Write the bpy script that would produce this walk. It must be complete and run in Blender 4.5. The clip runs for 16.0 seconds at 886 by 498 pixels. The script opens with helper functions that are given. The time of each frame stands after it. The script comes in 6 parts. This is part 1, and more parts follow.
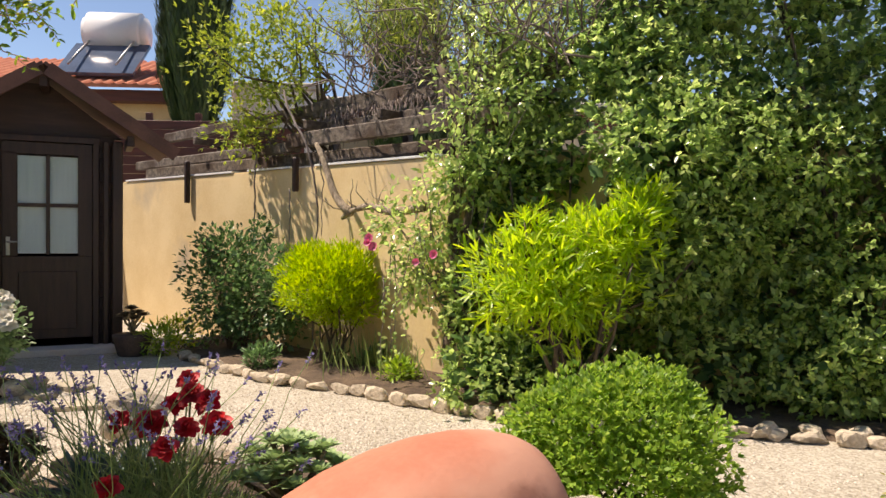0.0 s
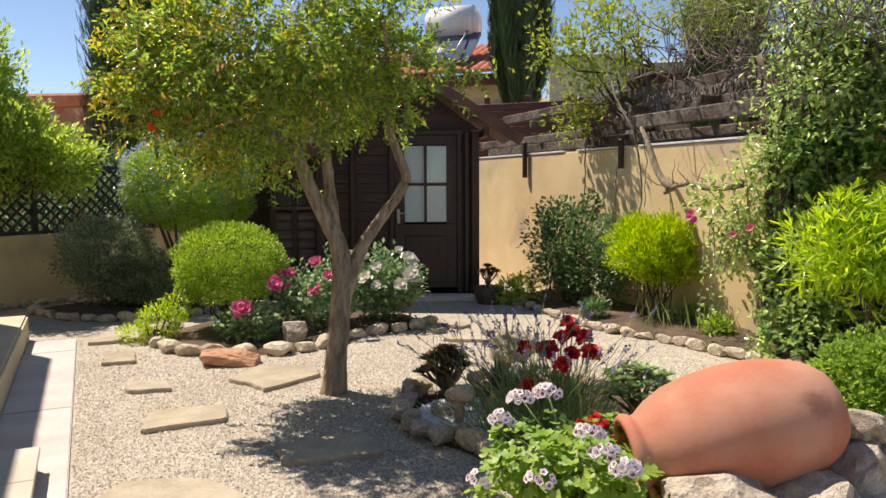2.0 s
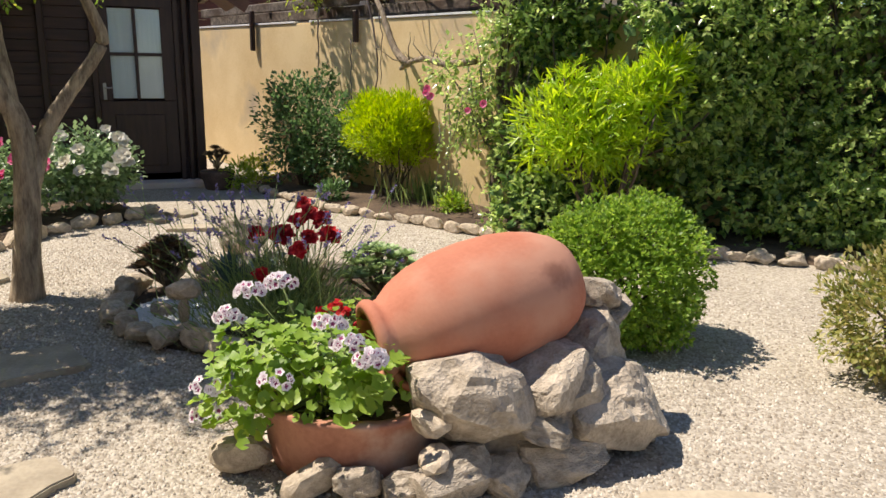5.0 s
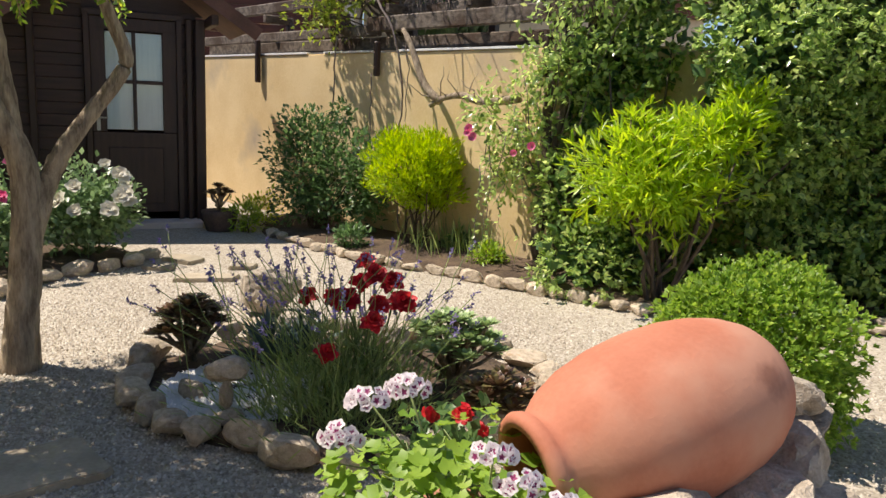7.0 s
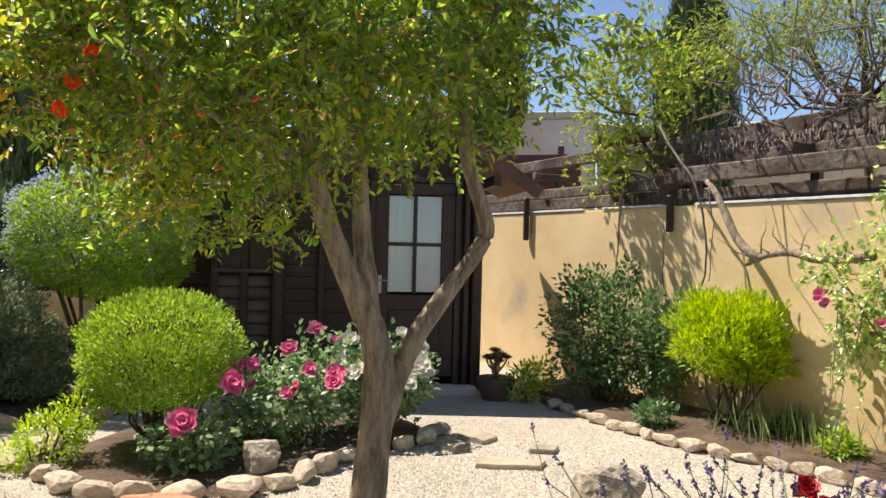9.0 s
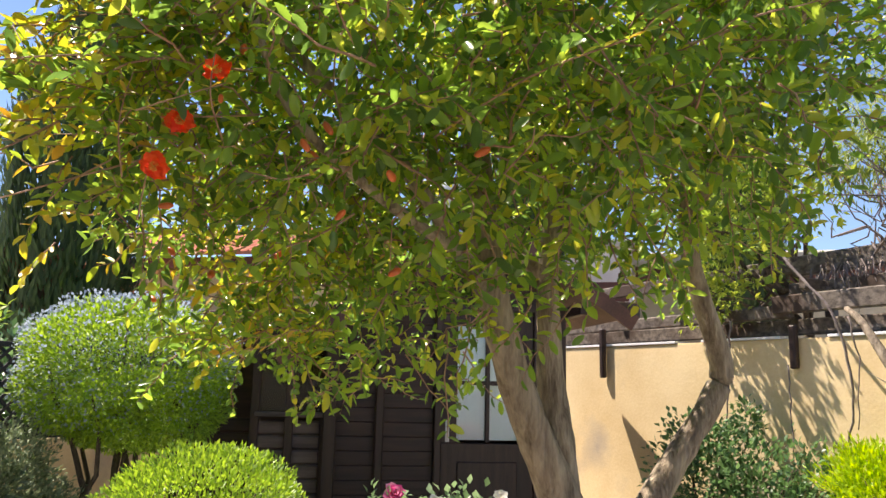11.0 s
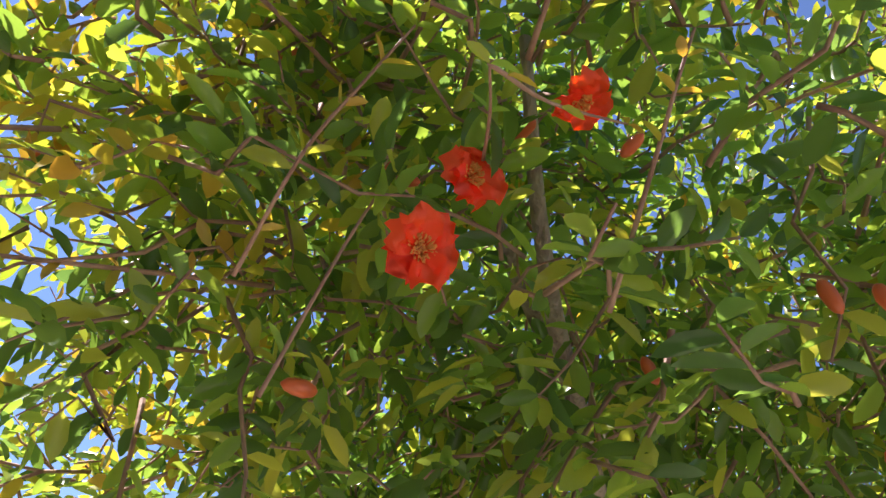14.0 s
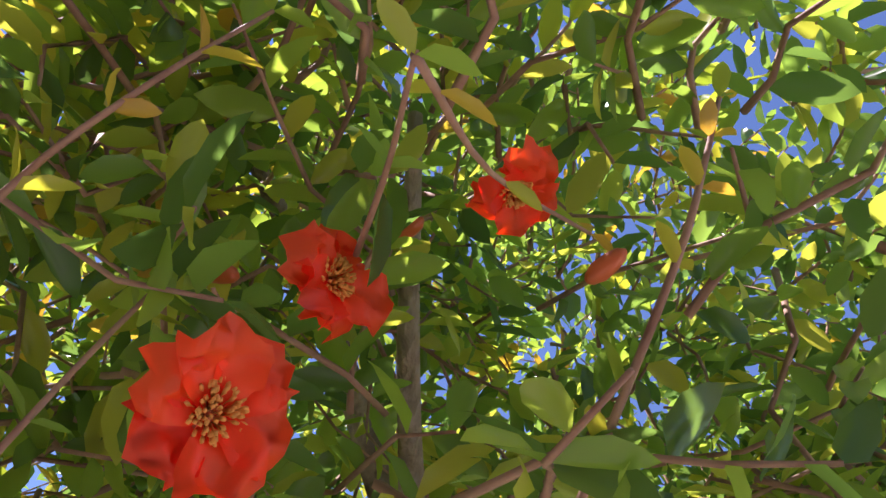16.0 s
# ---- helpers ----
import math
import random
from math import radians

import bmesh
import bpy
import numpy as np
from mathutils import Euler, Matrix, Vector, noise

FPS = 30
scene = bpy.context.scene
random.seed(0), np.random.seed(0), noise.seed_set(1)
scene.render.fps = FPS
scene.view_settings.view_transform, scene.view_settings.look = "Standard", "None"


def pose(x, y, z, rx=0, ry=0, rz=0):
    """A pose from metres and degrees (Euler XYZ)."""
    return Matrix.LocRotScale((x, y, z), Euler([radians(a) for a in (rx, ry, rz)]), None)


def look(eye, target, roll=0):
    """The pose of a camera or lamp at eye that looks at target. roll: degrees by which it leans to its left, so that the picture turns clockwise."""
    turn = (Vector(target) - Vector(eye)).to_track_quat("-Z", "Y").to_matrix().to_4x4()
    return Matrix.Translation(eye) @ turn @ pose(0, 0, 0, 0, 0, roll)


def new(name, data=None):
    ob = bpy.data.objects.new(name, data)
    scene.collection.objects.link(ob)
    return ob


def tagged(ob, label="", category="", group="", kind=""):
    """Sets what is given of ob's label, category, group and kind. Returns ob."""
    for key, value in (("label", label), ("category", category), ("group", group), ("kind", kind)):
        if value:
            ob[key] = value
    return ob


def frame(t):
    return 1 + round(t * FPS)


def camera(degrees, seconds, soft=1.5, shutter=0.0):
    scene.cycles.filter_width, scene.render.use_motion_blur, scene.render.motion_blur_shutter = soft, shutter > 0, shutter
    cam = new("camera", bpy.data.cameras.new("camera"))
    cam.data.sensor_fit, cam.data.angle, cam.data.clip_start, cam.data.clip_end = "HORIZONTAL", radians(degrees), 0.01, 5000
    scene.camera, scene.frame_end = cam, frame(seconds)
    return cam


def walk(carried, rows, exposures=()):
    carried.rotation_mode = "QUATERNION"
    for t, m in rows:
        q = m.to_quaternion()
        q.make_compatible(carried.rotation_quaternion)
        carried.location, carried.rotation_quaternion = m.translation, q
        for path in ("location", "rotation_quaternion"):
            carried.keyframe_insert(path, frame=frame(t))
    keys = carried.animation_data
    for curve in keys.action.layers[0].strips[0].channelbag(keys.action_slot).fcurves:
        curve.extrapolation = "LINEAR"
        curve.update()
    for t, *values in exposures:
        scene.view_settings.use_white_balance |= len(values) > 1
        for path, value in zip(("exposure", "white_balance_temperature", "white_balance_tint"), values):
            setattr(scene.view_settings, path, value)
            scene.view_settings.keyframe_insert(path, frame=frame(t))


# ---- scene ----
cam = camera(61.0, 16.0)
PATH = [
    (0, (3.500, -7.680, 1.26), (3.612, -5.683, 1.211), 0.7),
    (0.5, (3.400, -8.340, 1.37), (3.320, -6.343, 1.290), 0.5),
    (1, (3.400, -8.690, 1.445), (3.086, -6.717, 1.338), 0.3),
    (1.5, (3.416, -8.905, 1.466), (2.904, -6.977, 1.332), -0.2),
    (2, (3.405, -8.990, 1.451), (2.742, -7.111, 1.282), -0.3),
    (2.5, (3.409, -9.004, 1.461), (2.669, -7.159, 1.240), -0.2),
    (3, (3.454, -8.997, 1.431), (2.736, -7.149, 1.164), -0.1),
    (3.5, (3.507, -8.997, 1.440), (2.914, -7.116, 1.104), 0.1),
    (4, (3.536, -8.986, 1.411), (3.145, -7.067, 1.004), 0.0),
    (4.5, (3.497, -8.861, 1.397), (3.347, -6.921, 0.936), -0.2),
    (4.7, (3.444, -8.776, 1.385), (3.388, -6.833, 0.915), -0.2),
    (6.8, (2.849, -7.890, 1.282), (3.005, -5.930, 0.916), 3.4),
    (7, (2.800, -7.929, 1.336), (2.900, -5.965, 0.970), 2.6),
    (7.2, (2.772, -7.891, 1.345), (2.792, -5.923, 0.990), 1.7),
    (7.5, (2.623, -7.794, 1.316), (2.530, -5.813, 1.057), 3.2),
    (7.8, (2.503, -7.661, 1.384), (2.267, -5.684, 1.197), 2.6),
    (8, (2.437, -7.626, 1.364), (2.118, -5.656, 1.239), 3.8),
    (8.5, (2.173, -7.478, 1.389), (1.754, -5.523, 1.344), 2.8),
    (9, (1.957, -7.311, 1.413), (1.513, -5.361, 1.416), 1.4),
    (11.3, (1.036, -6.374, 1.461), (0.568, -4.473, 1.873), 1.3),
    (11.5, (0.977, -6.289, 1.479), (0.491, -4.401, 1.929), 1.3),
    (12, (0.834, -6.138, 1.529), (0.358, -4.288, 2.124), 2.6),
    (12.5, (0.710, -5.987, 1.500), (0.231, -4.234, 2.334), 5.0),
    (13, (0.589, -5.851, 1.517), (0.205, -4.170, 2.530), 6.7),
    (13.5, (0.490, -5.826, 1.515), (0.265, -4.176, 2.622), 8.7),
    (14, (0.380, -5.778, 1.529), (0.427, -4.202, 2.759), 10.0),
    (14.5, (0.376, -5.738, 1.561), (0.590, -4.251, 2.881), 11.2),
    (15, (0.382, -5.657, 1.641), (0.715, -4.254, 3.028), 10.5),
    (15.5, (0.385, -5.633, 1.656), (0.741, -4.298, 3.101), 10.0),
    (16, (0.381, -5.616, 1.675), (0.765, -4.359, 3.182), 7.2),
]
walk(cam, [(r[0], look(*r[1:])) for r in PATH],
     exposures=[(0, 0.80, 7600, 18), (2.0, 0.70, 7200, 15), (4.7, 0.66, 7050, 15), (6.8, 0.66, 7050, 15), (9.2, 0.96, 7050, 15), (11.3, 1.35, 7000, 18), (12.5, 1.42, 6500, 24), (14.2, 1.36, 6100, 26), (16, 1.36, 6000, 34)])

# ---------------- light ----------------
SUN_TO = Vector((-0.975, 0.20, 0.0)).normalized()
SUN_EL = radians(60)
world = bpy.data.worlds.new("sky")
scene.world = world
world.use_nodes = True
_n = world.node_tree.nodes
_sky = _n.new("ShaderNodeTexSky")
_sky.sky_type, _sky.sun_disc = "NISHITA", False
_sky.sun_elevation = SUN_EL
_sky.sun_rotation = math.atan2(SUN_TO.x, SUN_TO.y)
_sky.altitude = 1500
_sky.air_density, _sky.dust_density, _sky.ozone_density = 1.0, 0.1, 4.0
world.node_tree.links.new(_sky.outputs[0], _n["Background"].inputs[0])
_n["Background"].inputs[1].default_value = 0.09
sun = new("sun", bpy.data.lights.new("sun", "SUN"))
sun.data.energy, sun.data.angle, sun.data.color = 4.2, radians(0.5), (1.0, 0.95, 0.86)
_d = Vector((SUN_TO.x * math.cos(SUN_EL), SUN_TO.y * math.cos(SUN_EL), math.sin(SUN_EL)))
sun.matrix_world = look(_d * 30, (0, 0, 0))

# ---------------- materials ----------------


def mat_new(name):
    m = bpy.data.materials.new(name)
    m.use_nodes = True
    nt = m.node_tree
    return m, nt, nt.nodes["Principled BSDF"]


def ramp(nt, stops):
    r = nt.nodes.new("ShaderNodeValToRGB")
    e = r.color_ramp.elements
    while len(e) < len(stops):
        e.new(0.5)
    for k, (p, c) in enumerate(stops):
        e[k].position, e[k].color = p, (*c, 1)
    return r


def surface(name, dark, light, scale=6.0, rough=0.85, bump=0.3, fine=60.0, stretch=(1, 1, 1), metal=0.0,
            stain=None, stain_at=0.6, vary=0.0, distance=0.01):
    """A rough real-world surface: large mottling, fine grain, optional stains."""
    m, nt, b = mat_new(name)
    L = nt.links.new
    tc = nt.nodes.new("ShaderNodeTexCoord")
    mp = nt.nodes.new("ShaderNodeMapping")
    mp.inputs["Scale"].default_value = stretch
    L(tc.outputs["Object"], mp.inputs[0])
    n1 = nt.nodes.new("ShaderNodeTexNoise")
    n1.inputs["Scale"].default_value, n1.inputs["Detail"].default_value = scale, 6
    n2 = nt.nodes.new("ShaderNodeTexNoise")
    n2.inputs["Scale"].default_value, n2.inputs["Detail"].default_value = fine, 4
    L(mp.outputs[0], n1.inputs[0]), L(mp.outputs[0], n2.inputs[0])
    r = ramp(nt, [(0.3, dark), (0.7, light)])
    mx = nt.nodes.new("ShaderNodeMath")
    mx.operation = "MULTIPLY_ADD"
    mx.inputs[1].default_value, mx.inputs[2].default_value = 0.45, 0.28
    L(n2.outputs[0], mx.inputs[0])
    ad = nt.nodes.new("ShaderNodeMath")
    ad.operation = "ADD"
    L(mx.outputs[0], ad.inputs[0])
    sb = nt.nodes.new("ShaderNodeMath")
    sb.operation = "MULTIPLY_ADD"
    sb.inputs[1].default_value, sb.inputs[2].default_value = 1.0, -0.5
    L(n1.outputs[0], sb.inputs[0])
    L(sb.outputs[0], ad.inputs[1])
    L(ad.outputs[0], r.inputs[0])
    col = r.outputs[0]
    if stain:
        n3 = nt.nodes.new("ShaderNodeTexNoise")
        n3.inputs["Scale"].default_value, n3.inputs["Detail"].default_value = scale * 0.45, 8
        L(tc.outputs["Object"], n3.inputs[0])
        r3 = ramp(nt, [(stain_at - 0.04, (0, 0, 0)), (stain_at + 0.1, (1, 1, 1))])
        L(n3.outputs[0], r3.inputs[0])
        mix = nt.nodes.new("ShaderNodeMixRGB")
        mix.inputs[2].default_value = (*stain, 1)
        L(r3.outputs[0], mix.inputs[0]), L(col, mix.inputs[1])
        col = mix.outputs[0]
    if vary:
        oi = nt.nodes.new("ShaderNodeObjectInfo")
        hs = nt.nodes.new("ShaderNodeHueSaturation")
        mr = nt.nodes.new("ShaderNodeMapRange")
        mr.inputs[3].default_value, mr.inputs[4].default_value = 1 - vary, 1 + vary
        L(oi.outputs["Random"], mr.inputs[0]), L(mr.outputs[0], hs.inputs["Value"]), L(col, hs.inputs["Color"])
        col = hs.outputs[0]
    L(col, b.inputs["Base Color"])
    b.inputs["Roughness"].default_value, b.inputs["Metallic"].default_value = rough, metal
    bp = nt.nodes.new("ShaderNodeBump")
    bp.inputs["Strength"].default_value, bp.inputs["Distance"].default_value = bump, distance
    L(ad.outputs[0], bp.inputs["Height"]), L(bp.outputs[0], b.inputs["Normal"])
    return m


def foliage(name, cols, rough=0.45, glow=0.35, thin=1.25):
    """Leaves: colour per leaf, some light passing through."""
    m, nt, b = mat_new(name)
    L = nt.links.new
    g = nt.nodes.new("ShaderNodeNewGeometry")
    r = ramp(nt, [(k / max(1, len(cols) - 1), c) for k, c in enumerate(cols)])
    L(g.outputs["Random Per Island"], r.inputs[0])
    L(r.outputs[0], b.inputs["Base Color"])
    b.inputs["Roughness"].default_value = rough
    b.inputs["Specular IOR Level"].default_value = 0.55
    tr = nt.nodes.new("ShaderNodeBsdfTranslucent")
    hs = nt.nodes.new("ShaderNodeHueSaturation")
    hs.inputs["Value"].default_value, hs.inputs["Saturation"].default_value, hs.inputs["Hue"].default_value = thin * 1.5, 1.06, 0.488
    L(r.outputs[0], hs.inputs["Color"]), L(hs.outputs[0], tr.inputs[0])
    mx = nt.nodes.new("ShaderNodeMixShader")
    mx.inputs[0].default_value = glow
    L(b.outputs[0], mx.inputs[1]), L(tr.outputs[0], mx.inputs[2])
    L(mx.outputs[0], nt.nodes["Material Output"].inputs[0])
    return m


M = {}
M["gravel"], _nt, _b = mat_new("gravel")
_tc = _nt.nodes.new("ShaderNodeTexCoord")
_vo, _nz = _nt.nodes.new("ShaderNodeTexVoronoi"), _nt.nodes.new("ShaderNodeTexNoise")
_vo.inputs["Scale"].default_value, _nz.inputs["Scale"].default_value, _nz.inputs["Detail"].default_value = 75, 1.3, 6
_sx, _mx, _mu = _nt.nodes.new("ShaderNodeSeparateColor"), _nt.nodes.new("ShaderNodeMath"), _nt.nodes.new("ShaderNodeMath")
_mx.operation, _mu.operation = "MULTIPLY_ADD", "MULTIPLY_ADD"
_mu.inputs[1].default_value, _mu.inputs[2].default_value, _mx.inputs[1].default_value = 0.5, -0.02, 0.55
_rp = ramp(_nt, [(0.1, (0.20, 0.17, 0.13)), (0.45, (0.37, 0.325, 0.26)), (0.9, (0.55, 0.50, 0.42))])
for _p, _q in ((_tc.outputs["Object"], _vo.inputs[0]), (_tc.outputs["Object"], _nz.inputs[0]), (_vo.outputs["Color"], _sx.inputs[0]), (_nz.outputs[0], _mu.inputs[0]),
               (_sx.outputs[0], _mx.inputs[0]), (_mu.outputs[0], _mx.inputs[2]), (_mx.outputs[0], _rp.inputs[0]), (_rp.outputs[0], _b.inputs["Base Color"])):
    _nt.links.new(_p, _q)
_bp = _nt.nodes.new("ShaderNodeBump")
_bp.inputs["Strength"].default_value, _bp.inputs["Distance"].default_value, _bp.invert = 0.6, 0.006, True
_nt.links.new(_vo.outputs["Distance"], _bp.inputs["Height"]), _nt.links.new(_bp.outputs[0], _b.inputs["Normal"])
_b.inputs["Roughness"].default_value = 0.95
M["gravel_chip"] = foliage("gravel_chip", [(0.23, 0.195, 0.15), (0.34, 0.29, 0.225), (0.41, 0.365, 0.295), (0.50, 0.45, 0.375), (0.64, 0.60, 0.52)], 0.9, 0.0)
M["earth"] = surface("soil", (0.055, 0.036, 0.024), (0.14, 0.095, 0.06), 5, 0.95, 0.9, 40, distance=0.03)
M["render_yellow"] = surface("yellow_render", (0.66, 0.485, 0.25), (0.77, 0.60, 0.345), 2.2, 0.9, 0.35, 45,
                             stain=(0.42, 0.34, 0.25), stain_at=0.60)
M["white_render"] = surface("white_render", (0.66, 0.60, 0.56), (0.76, 0.70, 0.66), 2.5, 0.9, 0.3, 45)
M["render_cream"] = surface("cream_render", (0.52, 0.43, 0.30), (0.61, 0.52, 0.37), 2.5, 0.9, 0.3, 45)
M["concrete"] = surface("pale_concrete", (0.48, 0.415, 0.39), (0.63, 0.56, 0.53), 2.5, 0.9, 0.4, 60,
                        stain=(0.55, 0.42, 0.36), stain_at=0.62)
M["tile_floor"] = surface("stone_tile", (0.46, 0.41, 0.34), (0.57, 0.52, 0.44), 3, 0.7, 0.2, 70, vary=0.06)
M["shed"] = surface("dark_brown_stain", (0.026, 0.012, 0.009), (0.06, 0.028, 0.020), 4, 0.55, 0.35, 50, stretch=(0.6, 4, 6))
M["shed_v"] = surface("dark_brown_board", (0.024, 0.011, 0.008), (0.055, 0.026, 0.018), 4, 0.5, 0.35, 50, stretch=(5, 5, 0.5))
M["shed_grey"] = surface("faded_brown_board", (0.075, 0.05, 0.041), (0.16, 0.112, 0.092), 4, 0.7, 0.35, 50, stretch=(0.6, 4, 6))
M["roof_felt"] = surface("brown_roof_edge", (0.09, 0.038, 0.026), (0.16, 0.07, 0.048), 5, 0.6, 0.3, 50)
M["beam"] = surface("weathered_beam", (0.045, 0.034, 0.028), (0.22, 0.18, 0.145), 5, 0.85, 0.7, 35, stretch=(0.5, 5, 5),
                    stain=(0.06, 0.035, 0.022), stain_at=0.5)
M["red_fence"] = surface("red_brown_fence", (0.085, 0.026, 0.018), (0.15, 0.048, 0.03), 4, 0.6, 0.3, 40, stretch=(0.5, 4, 4))
M["terracotta"] = surface("terracotta", (0.43, 0.148, 0.085), (0.53, 0.197, 0.118), 5.5, 0.8, 0.22, 55,
                          stain=(0.59, 0.28, 0.185), stain_at=0.58)
M["terracotta_old"] = surface("old_terracotta", (0.34, 0.14, 0.09), (0.50, 0.24, 0.16), 7, 0.9, 0.5, 50,
                              stain=(0.58, 0.45, 0.36), stain_at=0.58)
M["roof_tile"] = surface("clay_roof_tile", (0.42, 0.13, 0.07), (0.58, 0.22, 0.12), 6, 0.85, 0.3, 40)
M["stone"] = surface("pale_limestone", (0.40, 0.32, 0.23), (0.68, 0.58, 0.45), 7, 0.92, 0.8, 45, vary=0.14,
                     stain=(0.42, 0.27, 0.15), stain_at=0.64, distance=0.02)
M["rock"] = surface("grey_field_stone", (0.28, 0.235, 0.18), (0.58, 0.50, 0.40), 6, 0.93, 1.0, 40, vary=0.14,
                    stain=(0.16, 0.14, 0.12), stain_at=0.62, distance=0.02)
M["redrock"] = surface("red_sandstone", (0.42, 0.20, 0.11), (0.62, 0.36, 0.22), 8, 0.92, 0.8, 45, distance=0.02)
M["slab"] = surface("stepping_slab", (0.31, 0.26, 0.19), (0.46, 0.395, 0.295), 5, 0.92, 0.8, 55, vary=0.14,
                    stain=(0.30, 0.27, 0.20), stain_at=0.6)
M["white_pebble"] = surface("white_pebble", (0.62, 0.62, 0.62), (0.84, 0.84, 0.84), 4, 0.8, 0.3, 60)
M["bark"] = surface("pomegranate_bark", (0.15, 0.11, 0.075), (0.46, 0.37, 0.265), 9, 0.92, 1.0, 40, stretch=(3, 3, 0.7), distance=0.02)
M["bark_dark"] = surface("dark_bark", (0.05, 0.035, 0.025), (0.16, 0.12, 0.085), 9, 0.92, 0.9, 40, stretch=(3, 3, 0.7))
M["twig"] = surface("twig", (0.26, 0.13, 0.08), (0.44, 0.27, 0.17), 20, 0.7, 0.3, 80)
M["dry_twig"] = surface("dry_twig", (0.12, 0.095, 0.085), (0.26, 0.21, 0.19), 20, 0.9, 0.3, 80)
M["stem"] = surface("green_stem", (0.12, 0.17, 0.06), (0.22, 0.28, 0.10), 20, 0.6, 0.1, 80)
M["curtain"] = surface("pale_curtain", (0.68, 0.74, 0.74), (0.80, 0.85, 0.84), 3, 0.8, 0.1, 30, stretch=(8, 1, 0.6))
M["lattice"] = surface("dark_lattice", (0.02, 0.022, 0.02), (0.05, 0.05, 0.042), 6, 0.7, 0.3, 50)
M["white_paint"] = surface("white_tank", (0.74, 0.74, 0.74), (0.82, 0.82, 0.82), 3, 0.35, 0.05, 40)
M["solar"] = surface("solar_glass", (0.05, 0.07, 0.11), (0.09, 0.12, 0.18), 2, 0.15, 0.0, 40)
M["iron"] = surface("dull_steel", (0.35, 0.34, 0.33), (0.5, 0.49, 0.47), 6, 0.4, 0.1, 60, metal=0.9)
M["pot"] = surface("dark_pot", (0.06, 0.04, 0.035), (0.13, 0.085, 0.07), 6, 0.8, 0.3, 50)
M["blue"] = surface("blue_plastic", (0.10, 0.26, 0.48), (0.14, 0.32, 0.55), 6, 0.5, 0.05, 50)
_g, _gn, _gb = mat_new("window_glass")
_gb.inputs["Base Color"].default_value, _gb.inputs["Roughness"].default_value = (0.95, 1, 1, 1), 0.03
_gb.inputs["Transmission Weight"].default_value, _gb.inputs["IOR"].default_value = 1.0, 1.45
M["glass"] = _g
M["pome"] = foliage("pomegranate_leaf", [(0.072, 0.145, 0.034), (0.112, 0.205, 0.040), (0.165, 0.285, 0.046), (0.245, 0.365, 0.050), (0.40, 0.40, 0.054)], 0.20, 0.58)
# for young twigs, and for sunny sprays with the sunlight put into the colour
M["pome_tip"] = foliage("pomegranate_young_sunlit_leaf", [(0.20, 0.32, 0.035), (0.32, 0.40, 0.04), (0.48, 0.45, 0.045), (0.52, 0.32, 0.05)], 0.35, 0.45)
M["ivy"] = foliage("jasmine_leaf", [(0.135, 0.215, 0.070), (0.225, 0.335, 0.110), (0.335, 0.450, 0.155), (0.490, 0.570, 0.215)], 0.22, 0.54)
M["ivy_tip"] = foliage("sunlit_jasmine_leaf", [(0.26, 0.37, 0.12), (0.38, 0.48, 0.17), (0.52, 0.60, 0.24)], 0.25, 0.5)
M["rose_leaf"] = foliage("pale_rose_leaf", [(0.10, 0.17, 0.075), (0.18, 0.28, 0.125), (0.27, 0.38, 0.19)], 0.38, 0.35)
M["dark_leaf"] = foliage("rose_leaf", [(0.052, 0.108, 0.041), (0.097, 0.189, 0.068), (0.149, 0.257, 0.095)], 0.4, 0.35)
M["lime"] = foliage("golden_shrub_leaf", [(0.20, 0.34, 0.010), (0.32, 0.45, 0.012), (0.42, 0.52, 0.018)], 0.45, 0.4)
M["citrus"] = foliage("bright_shrub_leaf", [(0.200, 0.345, 0.026), (0.310, 0.460, 0.034), (0.470, 0.575, 0.050)], 0.35, 0.45)
M["parsley"] = foliage("rue_leaf", [(0.130, 0.245, 0.040), (0.225, 0.365, 0.058), (0.34, 0.46, 0.080)], 0.5, 0.42)
M["box"] = foliage("clipped_bush_leaf", [(0.135, 0.240, 0.028), (0.240, 0.375, 0.040), (0.345, 0.480, 0.058)], 0.45, 0.36)
M["varieg"] = foliage("variegated_leaf", [(0.10, 0.14, 0.03), (0.20, 0.23, 0.05), (0.33, 0.31, 0.09), (0.42, 0.36, 0.16)], 0.5, 0.3)
M["grey_leaf"] = foliage("grey_green_leaf", [(0.11, 0.159, 0.086), (0.206, 0.259, 0.144), (0.316, 0.374, 0.216)], 0.6, 0.25)
M["blue_fl"] = foliage("pale_blue_flower", [(0.26, 0.30, 0.42), (0.36, 0.40, 0.50)], 0.6, 0.3)
M["cypress"] = foliage("cypress_leaf", [(0.02, 0.05, 0.012), (0.035, 0.075, 0.016), (0.055, 0.10, 0.02)], 0.6, 0.15)
M["feather"] = foliage("feathery_leaf", [(0.165, 0.272, 0.04), (0.296, 0.408, 0.069), (0.427, 0.517, 0.109)], 0.5, 0.5)
M["olive"] = foliage("olive_green_leaf", [(0.10, 0.16, 0.03), (0.17, 0.23, 0.045), (0.26, 0.30, 0.06)], 0.5, 0.4)
M["pepper"] = foliage("pepper_leaf", [(0.13, 0.20, 0.03), (0.23, 0.31, 0.045), (0.36, 0.40, 0.06)], 0.45, 0.45)
M["lav_leaf"] = foliage("lavender_leaf", [(0.16, 0.235, 0.085), (0.25, 0.345, 0.125), (0.36, 0.44, 0.18)], 0.6, 0.35)
M["lav_fl"] = foliage("lavender_flower", [(0.20, 0.16, 0.36), (0.32, 0.27, 0.48)], 0.7, 0.3)
M["succ"] = foliage("green_succulent", [(0.22, 0.33, 0.14), (0.36, 0.47, 0.21)], 0.4, 0.15)
